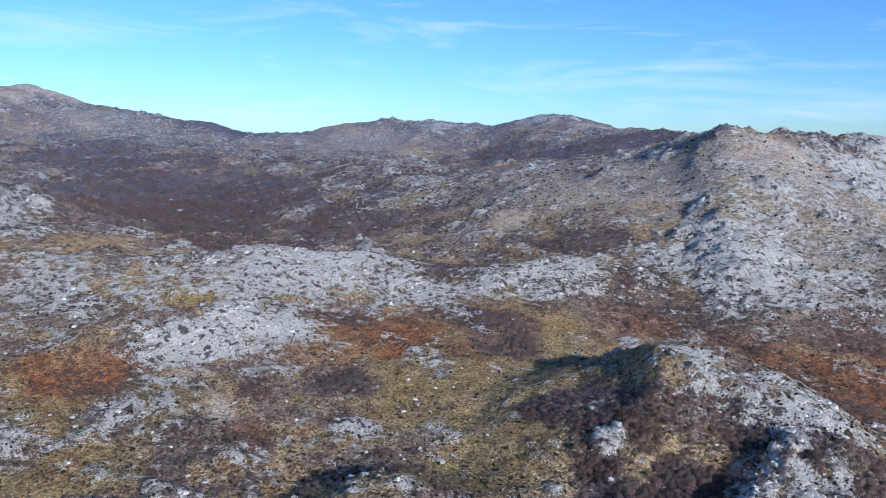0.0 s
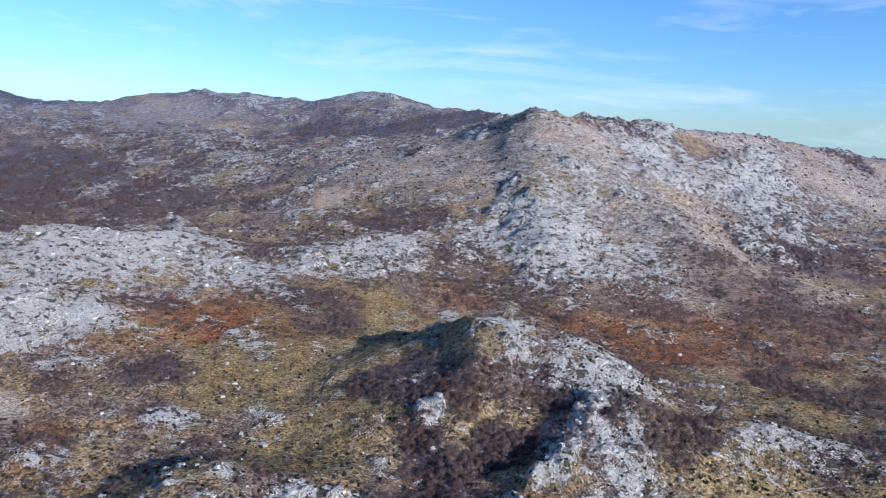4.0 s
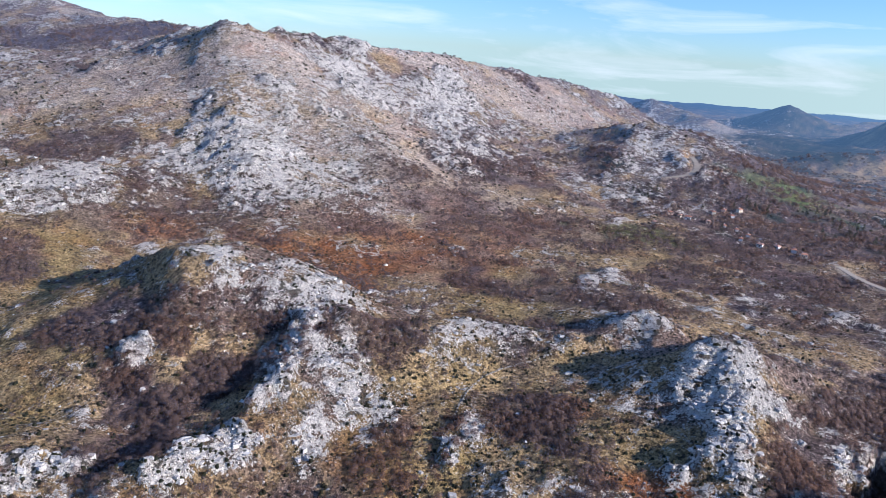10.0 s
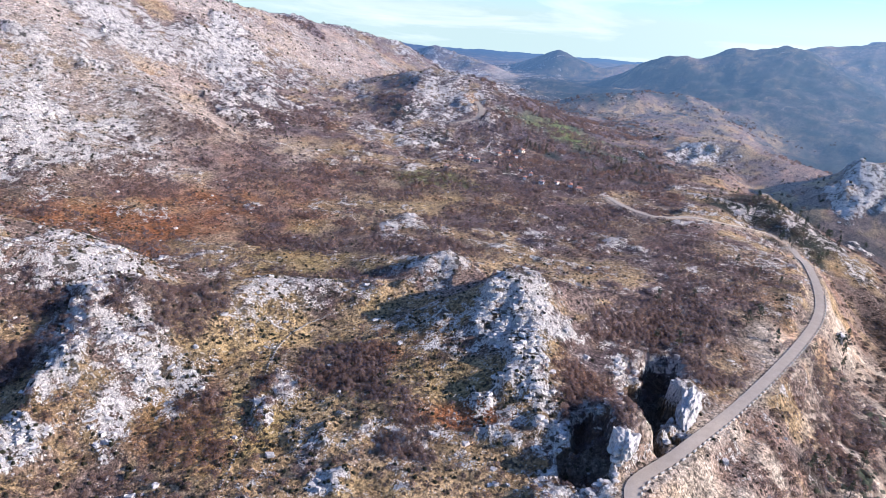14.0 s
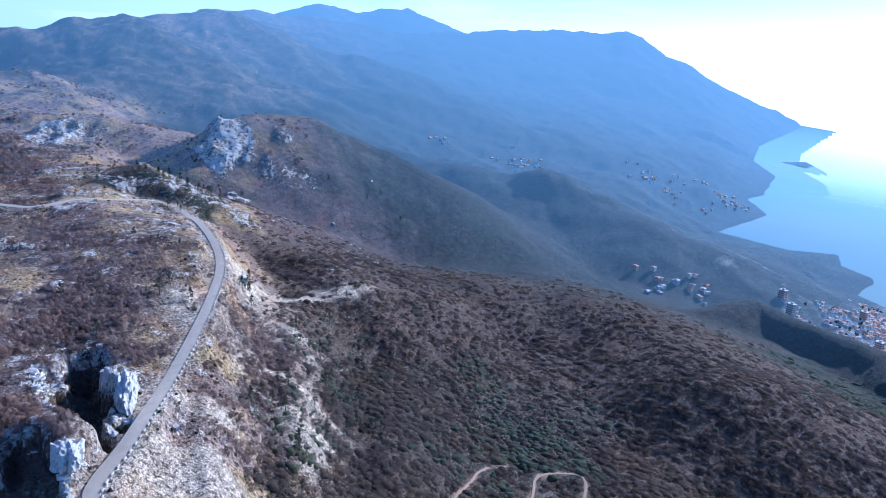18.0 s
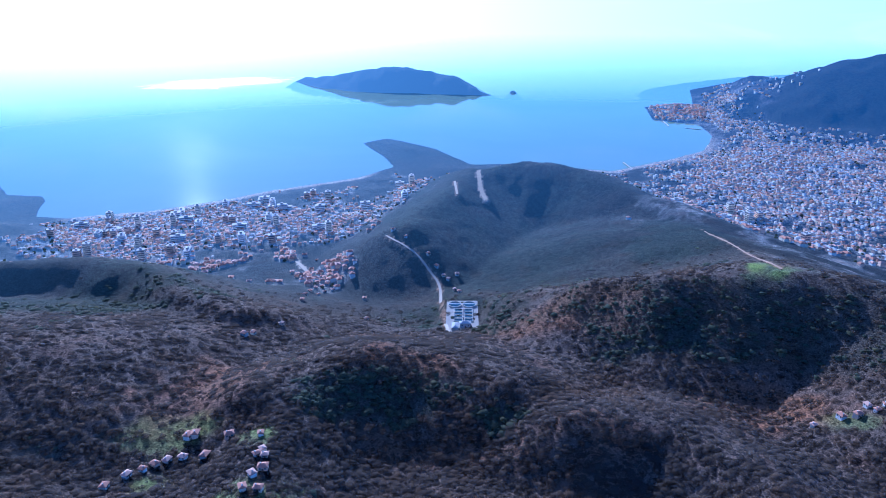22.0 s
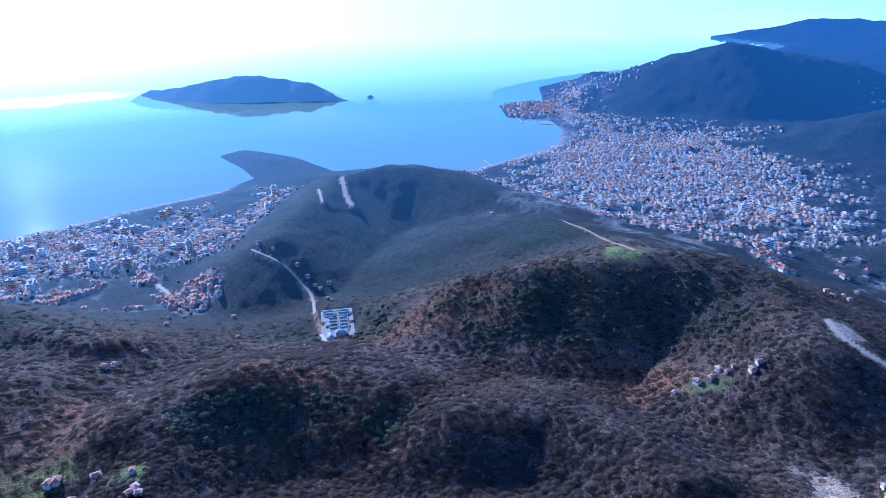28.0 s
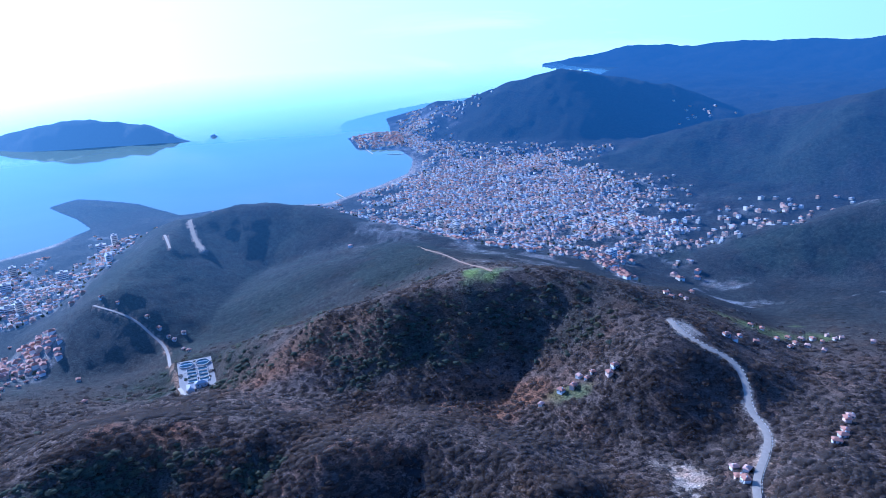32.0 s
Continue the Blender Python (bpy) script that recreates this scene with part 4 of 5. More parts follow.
ROAD_LINES = {}
for road_name, (road_width, road_pts) in ROADS.items():
    q = line_points(road_pts, 4.0)
    level = land_height(q[:, 0], q[:, 1])[0] + 1.0
    pad = 9
    level = np.convolve(np.pad(level, pad, "edge"), np.ones(2 * pad + 1) / (2 * pad + 1), "valid")
    ROAD_LINES[road_name] = (road_width, np.column_stack([q, level]))
    m = (GX > q[:, 0].min() - 30) & (GX < q[:, 0].max() + 30) & (GY > q[:, 1].min() - 30) & (GY < q[:, 1].max() + 30)
    rd, rl = near_line(GX[m], GY[m], ROAD_LINES[road_name][1])
    cut = smooth(road_width / 2 + 9, road_width / 2 + 1.5, rd)
    GZ[m] = GZ[m] * (1 - cut) + (rl - 0.15) * cut
    verge = smooth(road_width / 2 + (7 if road_name == 'plateau_road' else 1.5), road_width / 2, rd + 3 * fbm(GX[m], GY[m], 9, 2, 140))
    soil_colour[m] = soil_colour[m] * (1 - 0.8 * verge[:, None]) + np.array(SOIL["dirt"] if road_width > 4 else (0.3, 0.2, 0.13))[None, :] * 0.8 * verge[:, None]
    rock_share[m] -= 0.7 * verge
# level ground for the water works
wsx, wsy = WORKS_SITE
works_level = float(land_height(np.array([wsx * 1.0]), np.array([wsy * 1.0]))[0][0]) - 1.0
wu = np.array([wsx, wsy]) / math.hypot(wsx, wsy)
wa = (GX - wsx) * wu[0] + (GY - wsy) * wu[1]
wc = (GX - wsx) * wu[1] - (GY - wsy) * wu[0]
level_cut = smooth(1.6, 1.0, np.maximum(np.abs(wa) / 38, np.abs(wc) / 18))
GZ = GZ * (1 - level_cut) + (works_level - 0.3) * level_cut
# sheer-sided hollows beside the road
for px, py, wide, deep, bearing, depth in PITS:
    m = np.hypot(GX - px, GY - py) < 3 * deep
    ps, pc = math.sin(radians(bearing)), math.cos(radians(bearing))
    dx, dy = GX[m] - px, GY[m] - py
    pd = np.hypot((dx * pc - dy * ps) / wide, (dx * ps + dy * pc) / deep) + 0.9 * fbm(GX[m], GY[m], 13, 4, 145)
    GZ[m] -= depth * smooth(1.2, 0.7, pd) * (1 + 0.4 * fbm(GX[m], GY[m], 6, 3, 147))
    # inside, shade and scrub are painted as dark soil without pale rock
    rock_share[m] = np.maximum(rock_share[m], 0.8 * smooth(1.9, 1.1, pd) * (1 - K["dirt"][m])) - 1.0 * smooth(1.05, 0.85, pd)
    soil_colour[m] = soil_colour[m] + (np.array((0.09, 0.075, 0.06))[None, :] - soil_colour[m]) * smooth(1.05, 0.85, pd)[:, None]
GRID = A.shape
ZGRID = GZ.reshape(GRID)


def ground_z(x, y):
    """Height of the finished ground under points of the plan."""
    x, y = np.atleast_1d(np.asarray(x, float)), np.atleast_1d(np.asarray(y, float))
    b = np.degrees(np.arctan2(x, y))
    b = np.where(b < -37, b + 360, b)
    fine = len(np.arange(-37, 227, STEP))
    ci = np.where(b <= 226.7, (b + 37) / STEP, fine + (b - 227) / 1.5)
    ci = np.clip(ci, 0, GRID[1] - 2)
    d = np.clip(np.hypot(x, y), 60, 4929)
    ri = 3 + np.log(d / 60) / math.log(4930 / 60) * (RINGS - 1)
    ri = np.clip(ri, 3, GRID[0] - 2)
    i, j = ri.astype(int), ci.astype(int)
    u, v = ri - i, ci - j
    return (ZGRID[i, j] * (1 - v) + ZGRID[i, j + 1] * v) * (1 - u) + (ZGRID[i + 1, j] * (1 - v) + ZGRID[i + 1, j + 1] * v) * u


def mesh_from(name, verts, faces, mats, smooth_faces=True, slots=None):
    """A mesh from numpy points and equal-sided faces."""
    me = bpy.data.meshes.new(name)
    me.vertices.add(len(verts))
    me.vertices.foreach_set("co", np.asarray(verts, np.float32).ravel())
    n, side = faces.shape
    me.loops.add(n * side)
    me.loops.foreach_set("vertex_index", faces.astype(np.int32).ravel())
    me.polygons.add(n)
    me.polygons.foreach_set("loop_start", (np.arange(n) * side).astype(np.int32))
    me.polygons.foreach_set("use_smooth", np.full(n, smooth_faces))
    if slots is not None:
        me.polygons.foreach_set("material_index", slots.astype(np.int32))
    for m in mats:
        me.materials.append(m)
    me.update()
    me.validate()
    return me


rows_, cols_ = GRID
i_ = np.arange(rows_ - 1)[:, None] * cols_ + np.arange(cols_)[None, :]
j_ = np.arange(rows_ - 1)[:, None] * cols_ + (np.arange(cols_)[None, :] + 1) % cols_
quads = np.stack([i_, i_ + cols_, j_ + cols_, j_], -1)
# rings past 600 m form the piece that carries the painted haze
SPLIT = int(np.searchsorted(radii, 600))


def ground_piece(name, lo, hi, mat):
    """The rings of ground from lo to hi, with soil and rock on its points."""
    q = quads[lo:hi].reshape(-1, 4)
    q = q[(GZ[q] > -16).any(1)]
    first = lo * cols_
    pick = slice(first, (hi + 1) * cols_)
    me = mesh_from(name, np.stack([GX, GY, GZ], -1)[pick], q - first, [mat])
    a = me.attributes.new("soil", "FLOAT_COLOR", "POINT")
    a.data.foreach_set("color", np.concatenate([np.clip(soil_colour[pick], 0.01, 0.9), np.ones((len(soil_colour[pick]), 1))], 1).astype(np.float32).ravel())
    r = me.attributes.new("rock", "FLOAT", "POINT")
    r.data.foreach_set("value", rock_share[pick].astype(np.float32))
    return me


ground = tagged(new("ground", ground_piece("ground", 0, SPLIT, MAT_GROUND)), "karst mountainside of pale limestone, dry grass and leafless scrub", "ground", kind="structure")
outer_ground = tagged(new("hazed_hills", ground_piece("hazed_hills", SPLIT, rows_ - 1, MAT_HAZED)), "hazy blue far mountains and headlands", "distant hills", kind="structure")

sb_ = bmesh.new()
sea_ring = [sb_.verts.new((4940 * math.sin(k * math.tau / 360), 4940 * math.cos(k * math.tau / 360), 0)) for k in range(360)]
sb_.faces.new(sea_ring[::-1])
sea_mesh = bpy.data.meshes.new("sea")
sb_.to_mesh(sea_mesh)
sb_.free()
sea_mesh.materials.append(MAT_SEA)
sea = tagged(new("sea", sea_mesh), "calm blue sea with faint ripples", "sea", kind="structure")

# ---- scrub and woods ----
def survey(x, y):
    """Height, distance to the coast, cover and rock at a few points of the plan."""
    z, sd = land_height(x, y)
    k, colour, rock = cover(x, y, z, sd)
    return z, sd, k, rock


def at_points(x, y):
    """The same for many points, read from the nearest point of the ground's net."""
    b = np.degrees(np.arctan2(x, y))
    b = np.where(b < -37, b + 360, b)
    fine = len(np.arange(-37, 227, STEP))
    j = np.where(b <= 226.7, (b + 37) / STEP, fine + (b - 227) / 1.5)
    i = 3 + np.log(np.clip(np.hypot(x, y), 60, 4929) / 60) / math.log(4930 / 60) * (RINGS - 1)
    n = np.clip(np.rint(i), 3, GRID[0] - 1).astype(int) * GRID[1] + np.clip(np.rint(j), 0, GRID[1] - 1).astype(int)
    return BARE_Z[n], GS[n], {kind: w[n] for kind, w in K.items()}, rock_share[n]


def crowns(name, x, y, width, height, mat, rng, label, category, soft=True):
    """Many small uneven crowns as one mesh: a jagged skirt, a shoulder and a tip each."""
    n = len(x)
    z = ground_z(x, y)
    turn = rng.uniform(0, math.tau, (n, 1)) + np.arange(5)[None, :] * (math.tau / 5)
    rings = []
    for r_lo, r_hi, h_lo, h_hi in ((0.55, 1.25, -0.2, 0.22), (0.40, 0.95, 0.45, 0.95)):
        ang = turn + rng.uniform(-0.4, 0.4, (n, 5))
        r = width[:, None] * rng.uniform(r_lo, r_hi, (n, 5)) * 0.5
        rings.append(np.stack([x[:, None] + r * np.cos(ang), y[:, None] + r * np.sin(ang), z[:, None] + height[:, None] * rng.uniform(h_lo, h_hi, (n, 5))], -1))
    rings.append(np.stack([x + width * rng.uniform(-0.15, 0.15, n), y + width * rng.uniform(-0.15, 0.15, n), z + height], -1)[:, None, :])
    verts = np.concatenate(rings, 1)
    f = []
    for k in range(5):
        m = (k + 1) % 5
        f += [(k, m, 5 + m), (k, 5 + m, 5 + k), (5 + k, 5 + m, 10)]
    faces = (np.array(f)[None, :, :] + (np.arange(n) * 11)[:, None, None]).reshape(-1, 3)
    me = mesh_from(name, verts.reshape(-1, 3), faces, [mat], soft)
    return tagged(new(name, me), label, category, kind="stuff")


def ledges(name, x, y, width, height, strike, mat, rng, label, category):
    """Squat broken blocks as one mesh, longer along the bedding, with uneven tops."""
    n = len(x)
    z = ground_z(x, y)
    ang = rng.uniform(0, math.tau, (n, 1)) + np.arange(6)[None, :] * (math.tau / 6) + rng.uniform(-0.4, 0.4, (n, 6))
    turn = radians(strike) + rng.normal(0, 0.8, (n, 1))
    rings = []
    for lo, hi, h_lo, h_hi in ((0.7, 1.15, -0.35, 0.05), (0.45, 1.0, 0.45, 1.1)):
        r = width[:, None] * rng.uniform(lo, hi, (n, 6)) * 0.5
        u, v = r * np.cos(ang) * 1.35, r * np.sin(ang)
        rings.append(np.stack([x[:, None] + u * np.sin(turn) + v * np.cos(turn), y[:, None] + u * np.cos(turn) - v * np.sin(turn),
                               z[:, None] + height[:, None] * rng.uniform(h_lo, h_hi, (n, 6))], -1))
    verts = np.concatenate(rings, 1)
    f = [(k, (k + 1) % 6, 6 + k) for k in range(6)] + [((k + 1) % 6, 6 + (k + 1) % 6, 6 + k) for k in range(6)] + [(6, 7, 8), (6, 8, 9), (6, 9, 11), (9, 10, 11)]
    if np.cross(verts[0, 1] - verts[0, 0], verts[0, 6] - verts[0, 0]) @ (verts[0, 0] - verts[0].mean(0)) < 0:
        f = [q[::-1] for q in f]
    faces = (np.array(f)[None, :, :] + (np.arange(n) * 12)[:, None, None]).reshape(-1, 3)
    return tagged(new(name, mesh_from(name, verts.reshape(-1, 3), faces, [mat], False)), label, category, kind="stuff")


rng = np.random.default_rng(7)
def off_roads(x, y, gap):
    """Which points keep clear of every road."""
    free = np.ones(len(x), bool)
    for road_width, line in ROAD_LINES.values():
        near = (x > line[:, 0].min() - 20) & (x < line[:, 0].max() + 20) & (y > line[:, 1].min() - 20) & (y < line[:, 1].max() + 20)
        free[near] &= near_line(x[near], y[near], line)[0] > road_width / 2 + gap
    return free


n_try = 210000
a_ = np.radians(rng.uniform(-37, 92, n_try))
d_ = 190 * (1500 / 190) ** rng.uniform(0, 1, n_try)
sx, sy = d_ * np.sin(a_), d_ * np.cos(a_)
hz, hs, hk, hr = at_points(sx, sy)
chance = hk["high"] * (0.13 - 0.05 * smooth(32, 45, np.degrees(a_)) * smooth(900, 600, d_) + 0.9 * hk["wood"] + 0.25 * hk["rust"] - 0.05 * hk["grass"] - 0.06 * hk["tan"]) * (1 - hk["dirt"]) * np.clip(1.1 - hk["rock"], 0.3, 1)
chance = chance * (1 + 2.4 * fbm(sx, sy, 26, 4, 120)) - 0.02 - 0.6 * hk["green"]
keep = rng.uniform(0, 1, n_try) < chance * 1.35
sx, sy, dense = sx[keep], sy[keep], hk["wood"][keep]
keep = off_roads(sx, sy, 1.5)
sx, sy, dense = sx[keep], sy[keep], dense[keep]
sw = (0.7 + 1.9 * rng.uniform(0, 1, len(sx)) ** 2 + 0.6 * dense) * (1 + 0.9 * smooth(450, 1100, np.hypot(sx, sy)))
scrub = crowns("scrub", sx, sy, sw * 1.5, sw * rng.uniform(0.5, 0.95, len(sx)), MAT_SCRUB, rng, "grey-brown leafless scrub on the rocky slopes", "scrub")

n_try = 45000
a_ = np.radians(rng.uniform(-37, 92, n_try))
d_ = 190 * (1150 / 190) ** rng.uniform(0, 1, n_try)
sx, sy = d_ * np.sin(a_), d_ * np.cos(a_)
hz, hs, hk, hr = at_points(sx, sy)
chance = hk["high"] * (0.22 + 0.25 * hk["tan"] + 0.15 * hk["rock"]) * (1 - hk["dirt"]) * (1 + 1.8 * fbm(sx, sy, 55, 3, 170))
keep = rng.uniform(0, 1, n_try) < chance
keep[keep] = off_roads(sx[keep], sy[keep], 1.5)
sx, sy = sx[keep], sy[keep]
jw = (0.45 + 0.9 * rng.uniform(0, 1, len(sx)) ** 2) * (1 + 1.1 * smooth(400, 1000, np.hypot(sx, sy)))
crowns("juniper_bushes", sx, sy, jw * 1.5, jw * rng.uniform(0.6, 1.0, len(sx)), MAT_JUNIPER, rng, "small dark green juniper bushes dotted over the rocky slopes", "bushes")

n_try = 150000
a_ = np.radians(rng.uniform(82, 227, n_try))
d_ = 230 * (790 / 230) ** rng.uniform(0, 1, n_try)
sx, sy = d_ * np.sin(a_), d_ * np.cos(a_)
hz, hs, hk, hr = at_points(sx, sy)
free = (1 - np.clip(hk["high"], 0, 1)) * np.clip(1 - 1.2 * hk["town"], 0, 1) * np.clip(1 - hk["dirt"], 0, 1) * np.clip(1 - 1.2 * hk["green"], 0, 1) * smooth(780, 560, d_)
draw = rng.uniform(0, 1, n_try)
evergreen = hk["pine"] + 0.3 * fbm(sx, sy, 50, 3, 130) + rng.normal(0, 0.12, n_try) > 0.5
keep = draw < free * (0.58 + 0.5 * fbm(sx, sy, 40, 3, 125))
keep[keep] = off_roads(sx[keep], sy[keep], 2.5)
for pick, mat, name, label in ((keep & ~evergreen, MAT_WOOD, "winter_wood", "dark brown leafless winter woodland on the slopes"),
                               (keep & evergreen, MAT_PINE, "evergreen_wood", "dark evergreen woodland on the hillsides")):
    wx_, wy_ = sx[pick], sy[pick]
    ww = (0.9 + 3.4 * rng.uniform(0, 1, len(wx_)) ** 2.5)
    crowns(name, wx_, wy_, ww * 2.1, ww * rng.uniform(0.2, 0.42, len(wx_)), mat, rng, label, "woodland")

# bare limestone: angular blocks and ledges that stand out of the slopes
n_try = 160000
a_ = np.radians(rng.uniform(-37, 98, n_try))
d_ = 190 * (1100 / 190) ** rng.uniform(0, 1, n_try)
sx, sy = d_ * np.sin(a_), d_ * np.cos(a_)
hz, hs, hk, hr = at_points(sx, sy)
keep = (hk["dirt"] < 0.35) & (rng.uniform(0, 1, n_try) < (smooth(0.45, 0.85, hr) * 0.5 + 0.012) * (1 + 1.8 * fbm(sx, sy, 16, 3, 160)))
keep[keep] = off_roads(sx[keep], sy[keep], 2)
sx, sy = sx[keep], sy[keep]
bw = (0.45 + 1.6 * rng.uniform(0, 1, len(sx)) ** 4) * (1 + 0.9 * smooth(350, 1000, np.hypot(sx, sy)))
ledges("limestone_outcrops", sx, sy, bw * 1.6, bw * rng.uniform(0.18, 0.7, len(sx)), 140, MAT_BLOCKS, rng, "broken pale limestone ledges standing out of the slopes", "rock outcrops")

# ---- roads ----
def ribbon(name, line, width, lift, mat, label, thick=0.8):
    """A road bed with sides, draped along a line of (x, y, height)."""
    p = line[:, :2]
    t = np.gradient(p, axis=0)
    t /= np.hypot(t[:, 0], t[:, 1])[:, None] + 1e-9
    side = np.stack([-t[:, 1], t[:, 0]], -1)
    rows = []
    for off, dz in ((-0.5, -thick), (-0.5, 0.0), (0.0, 0.06), (0.5, 0.0), (0.5, -thick)):
        rows.append(np.column_stack([p + side * width * off, line[:, 2] + lift + dz]))
    v = np.stack(rows, 1)
    n = len(p)
    i = np.arange(n - 1)[:, None] * 5 + np.arange(4)[None, :]
    f = np.stack([i, i + 1, i + 6, i + 5], -1).reshape(-1, 4)
    me = mesh_from(name, v.reshape(-1, 3), f, [mat], False)
    return tagged(new(name, me), label, "road", kind="structure")


for road_name, (road_width, line) in ROAD_LINES.items():
    if "track" in road_name:
        ribbon(road_name, line, road_width, 0.12, MAT_TRACK, "narrow bare earth track across the slope")
    else:
        ribbon(road_name, line, road_width, 0.15, MAT_ASPHALT, "pale worn asphalt mountain road on a cut ledge")


# low stone parapet along the outer side of the mountain roads
def box_mesh(name, sx, sy, sz, mat, bevel=0.0):
    bm = bmesh.new()
    bmesh.ops.create_cube(bm, size=1.0)
    bmesh.ops.scale(bm, vec=(sx, sy, sz), verts=bm.verts)
    bmesh.ops.translate(bm, vec=(0, 0, sz / 2), verts=bm.verts)
    if bevel:
        bmesh.ops.bevel(bm, geom=bm.edges[:], offset=bevel, segments=1, affect="EDGES")
    me = bpy.data.meshes.new(name)
    bm.to_mesh(me)
    bm.free()
    me.materials.append(mat)
    return me


def parapet(road, name, side_sign, first, last):
    width, line = ROAD_LINES[road]
    root = tagged(new(name), "low pale stone parapet blocks along the mountain road", "parapet", kind="structure")
    block = box_mesh("parapet_block", 1.8, 0.5, 0.6, MAT_KERB, 0.08)
    for k in range(first, min(last, len(line) - 1)):
        d = line[k + 1] - line[k]
        a = math.atan2(d[1], d[0])
        ob = new("parapet_block", block)
        ob.parent = root
        off = side_sign * (width / 2 + 0.6)
        ob.matrix_basis = pose(line[k][0] - math.sin(a) * off, line[k][1] + math.cos(a) * off, line[k][2] - 0.1, 0, 0, math.degrees(a))


parapet("plateau_road", "plateau_parapet", -1, 4, 70)
parapet("descending_road", "descending_parapet", -1, 2, 60)

# ---- buildings ----
def part(name, bm, mat, parent, label=""):
    """Links a bmesh as one mesh object under a thing."""
    me = bpy.data.meshes.new(name)
    bm.to_mesh(me)
    bm.free()
    me.materials.append(mat)
    ob = new(name, me)
    ob.parent = parent
    if label:
        ob["label"] = label
    return ob


def cuboid(bm, x0, x1, y0, y1, z0, z1):
    v = [bm.verts.new(p) for p in ((x0, y0, z0), (x1, y0, z0), (x1, y1, z0), (x0, y1, z0), (x0, y0, z1), (x1, y0, z1), (x1, y1, z1), (x0, y1, z1))]
    for f in ((3, 2, 1, 0), (4, 5, 6, 7), (0, 1, 5, 4), (1, 2, 6, 5), (2, 3, 7, 6), (3, 0, 4, 7)):
        bm.faces.new([v[k] for k in f])


def hip_roof(bm, w, d, z, h, over=0.5, ridge_share=0.45):
    x, y, r = w / 2 + over, d / 2 + over, w * ridge_share / 2
    b = [bm.verts.new(p) for p in ((-x, -y, z - 0.12), (x, -y, z - 0.12), (x, y, z - 0.12), (-x, y, z - 0.12))]
    e = [bm.verts.new(p) for p in ((-x, -y, z + 0.12), (x, -y, z + 0.12), (x, y, z + 0.12), (-x, y, z + 0.12))]
    t = [bm.verts.new((-r, 0, z + h)), bm.verts.new((r, 0, z + h))]
    bm.faces.new(b[::-1])
    for k in range(4):
        bm.faces.new((b[k], b[(k + 1) % 4], e[(k + 1) % 4], e[k]))
    bm.faces.new((e[0], e[1], t[1], t[0]))
    bm.faces.new((e[1], e[2], t[1]))
    bm.faces.new((e[2], e[3], t[0], t[1]))
    bm.faces.new((e[3], e[0], t[0]))


def house(w, d, h, wall_mat, roof_mat, detail, label, group):
    """A small house: walls, tiled hip roof, and nearby also windows, a door and a chimney."""
    root = tagged(new("house"), label, "house", group)
    bm = bmesh.new()
    cuboid(bm, -w / 2, w / 2, -d / 2, d / 2, -2.5, h)
    part("wall", bm, wall_mat, root)
    bm = bmesh.new()
    hip_roof(bm, w, d, h, min(w, d) * 0.28)
    part("roof", bm, roof_mat, root)
    if detail:
        bm = bmesh.new()
        cuboid(bm, w * 0.18, w * 0.18 + 0.6, -0.3, 0.3, h, h + min(w, d) * 0.28 + 0.7)
        part("chimney", bm, MAT_WALLS[3], root)
        for sy_ in (-1, 1):
            for k in (-0.28, 0.28):
                bm = bmesh.new()
                cuboid(bm, k * w - 0.6, k * w + 0.6, sy_ * d / 2 - 0.05, sy_ * d / 2 + 0.05, h * 0.45 - 0.1, h * 0.45 + 1.3)
                window = part("window", bm, MAT_KERB, root)
                bm = bmesh.new()
                cuboid(bm, k * w - 0.5, k * w + 0.5, sy_ * d / 2 - 0.07, sy_ * d / 2 + 0.07, h * 0.45, h * 0.45 + 1.2)
                part("pane", bm, MAT_PANE, window)
        bm = bmesh.new()
        cuboid(bm, -0.5, 0.5, d / 2 - 0.06, d / 2 + 0.06, 0, 2.0)
        part("door", bm, MAT_BARK, root)
    return root


def block(w, d, floors, wall_mat, label, group):
    """A flat-roofed hotel or apartment block with window bands and balconies on each floor."""
    root = tagged(new("apartment_building"), label, "building", group)
    h = floors * 3.0
    bm = bmesh.new()
    cuboid(bm, -w / 2, w / 2, -d / 2, d / 2, -3, h)
    part("wall", bm, wall_mat, root)
    bm = bmesh.new()
    cuboid(bm, -w / 2 - 0.4, w / 2 + 0.4, -d / 2 - 0.4, d / 2 + 0.4, h, h + 0.7)
    cuboid(bm, -w * 0.15, w * 0.15, -d * 0.2, d * 0.2, h + 0.7, h + 3.0)
    part("roof", bm, MAT_ROOFS[2], root)
    for k in range(floors):
        z = k * 3.0
        bm = bmesh.new()
        for s in (-1, 1):
            cuboid(bm, -w * 0.46, w * 0.46, s * d / 2 - 0.06, s * d / 2 + 0.06, z + 1.2, z + 2.1)
            cuboid(bm, s * w / 2 - 0.06, s * w / 2 + 0.06, -d * 0.42, d * 0.42, z + 1.2, z + 2.1)
        part("window_band", bm, MAT_PANE, root)
        for s in (-1, 1):
            bm = bmesh.new()
            cuboid(bm, -w * 0.47, w * 0.47, min(s * d / 2, s * (d / 2 + 1.2)), max(s * d / 2, s * (d / 2 + 1.2)), z - 0.1, z + 0.9)
            part("balcony", bm, wall_mat, root)
    return root


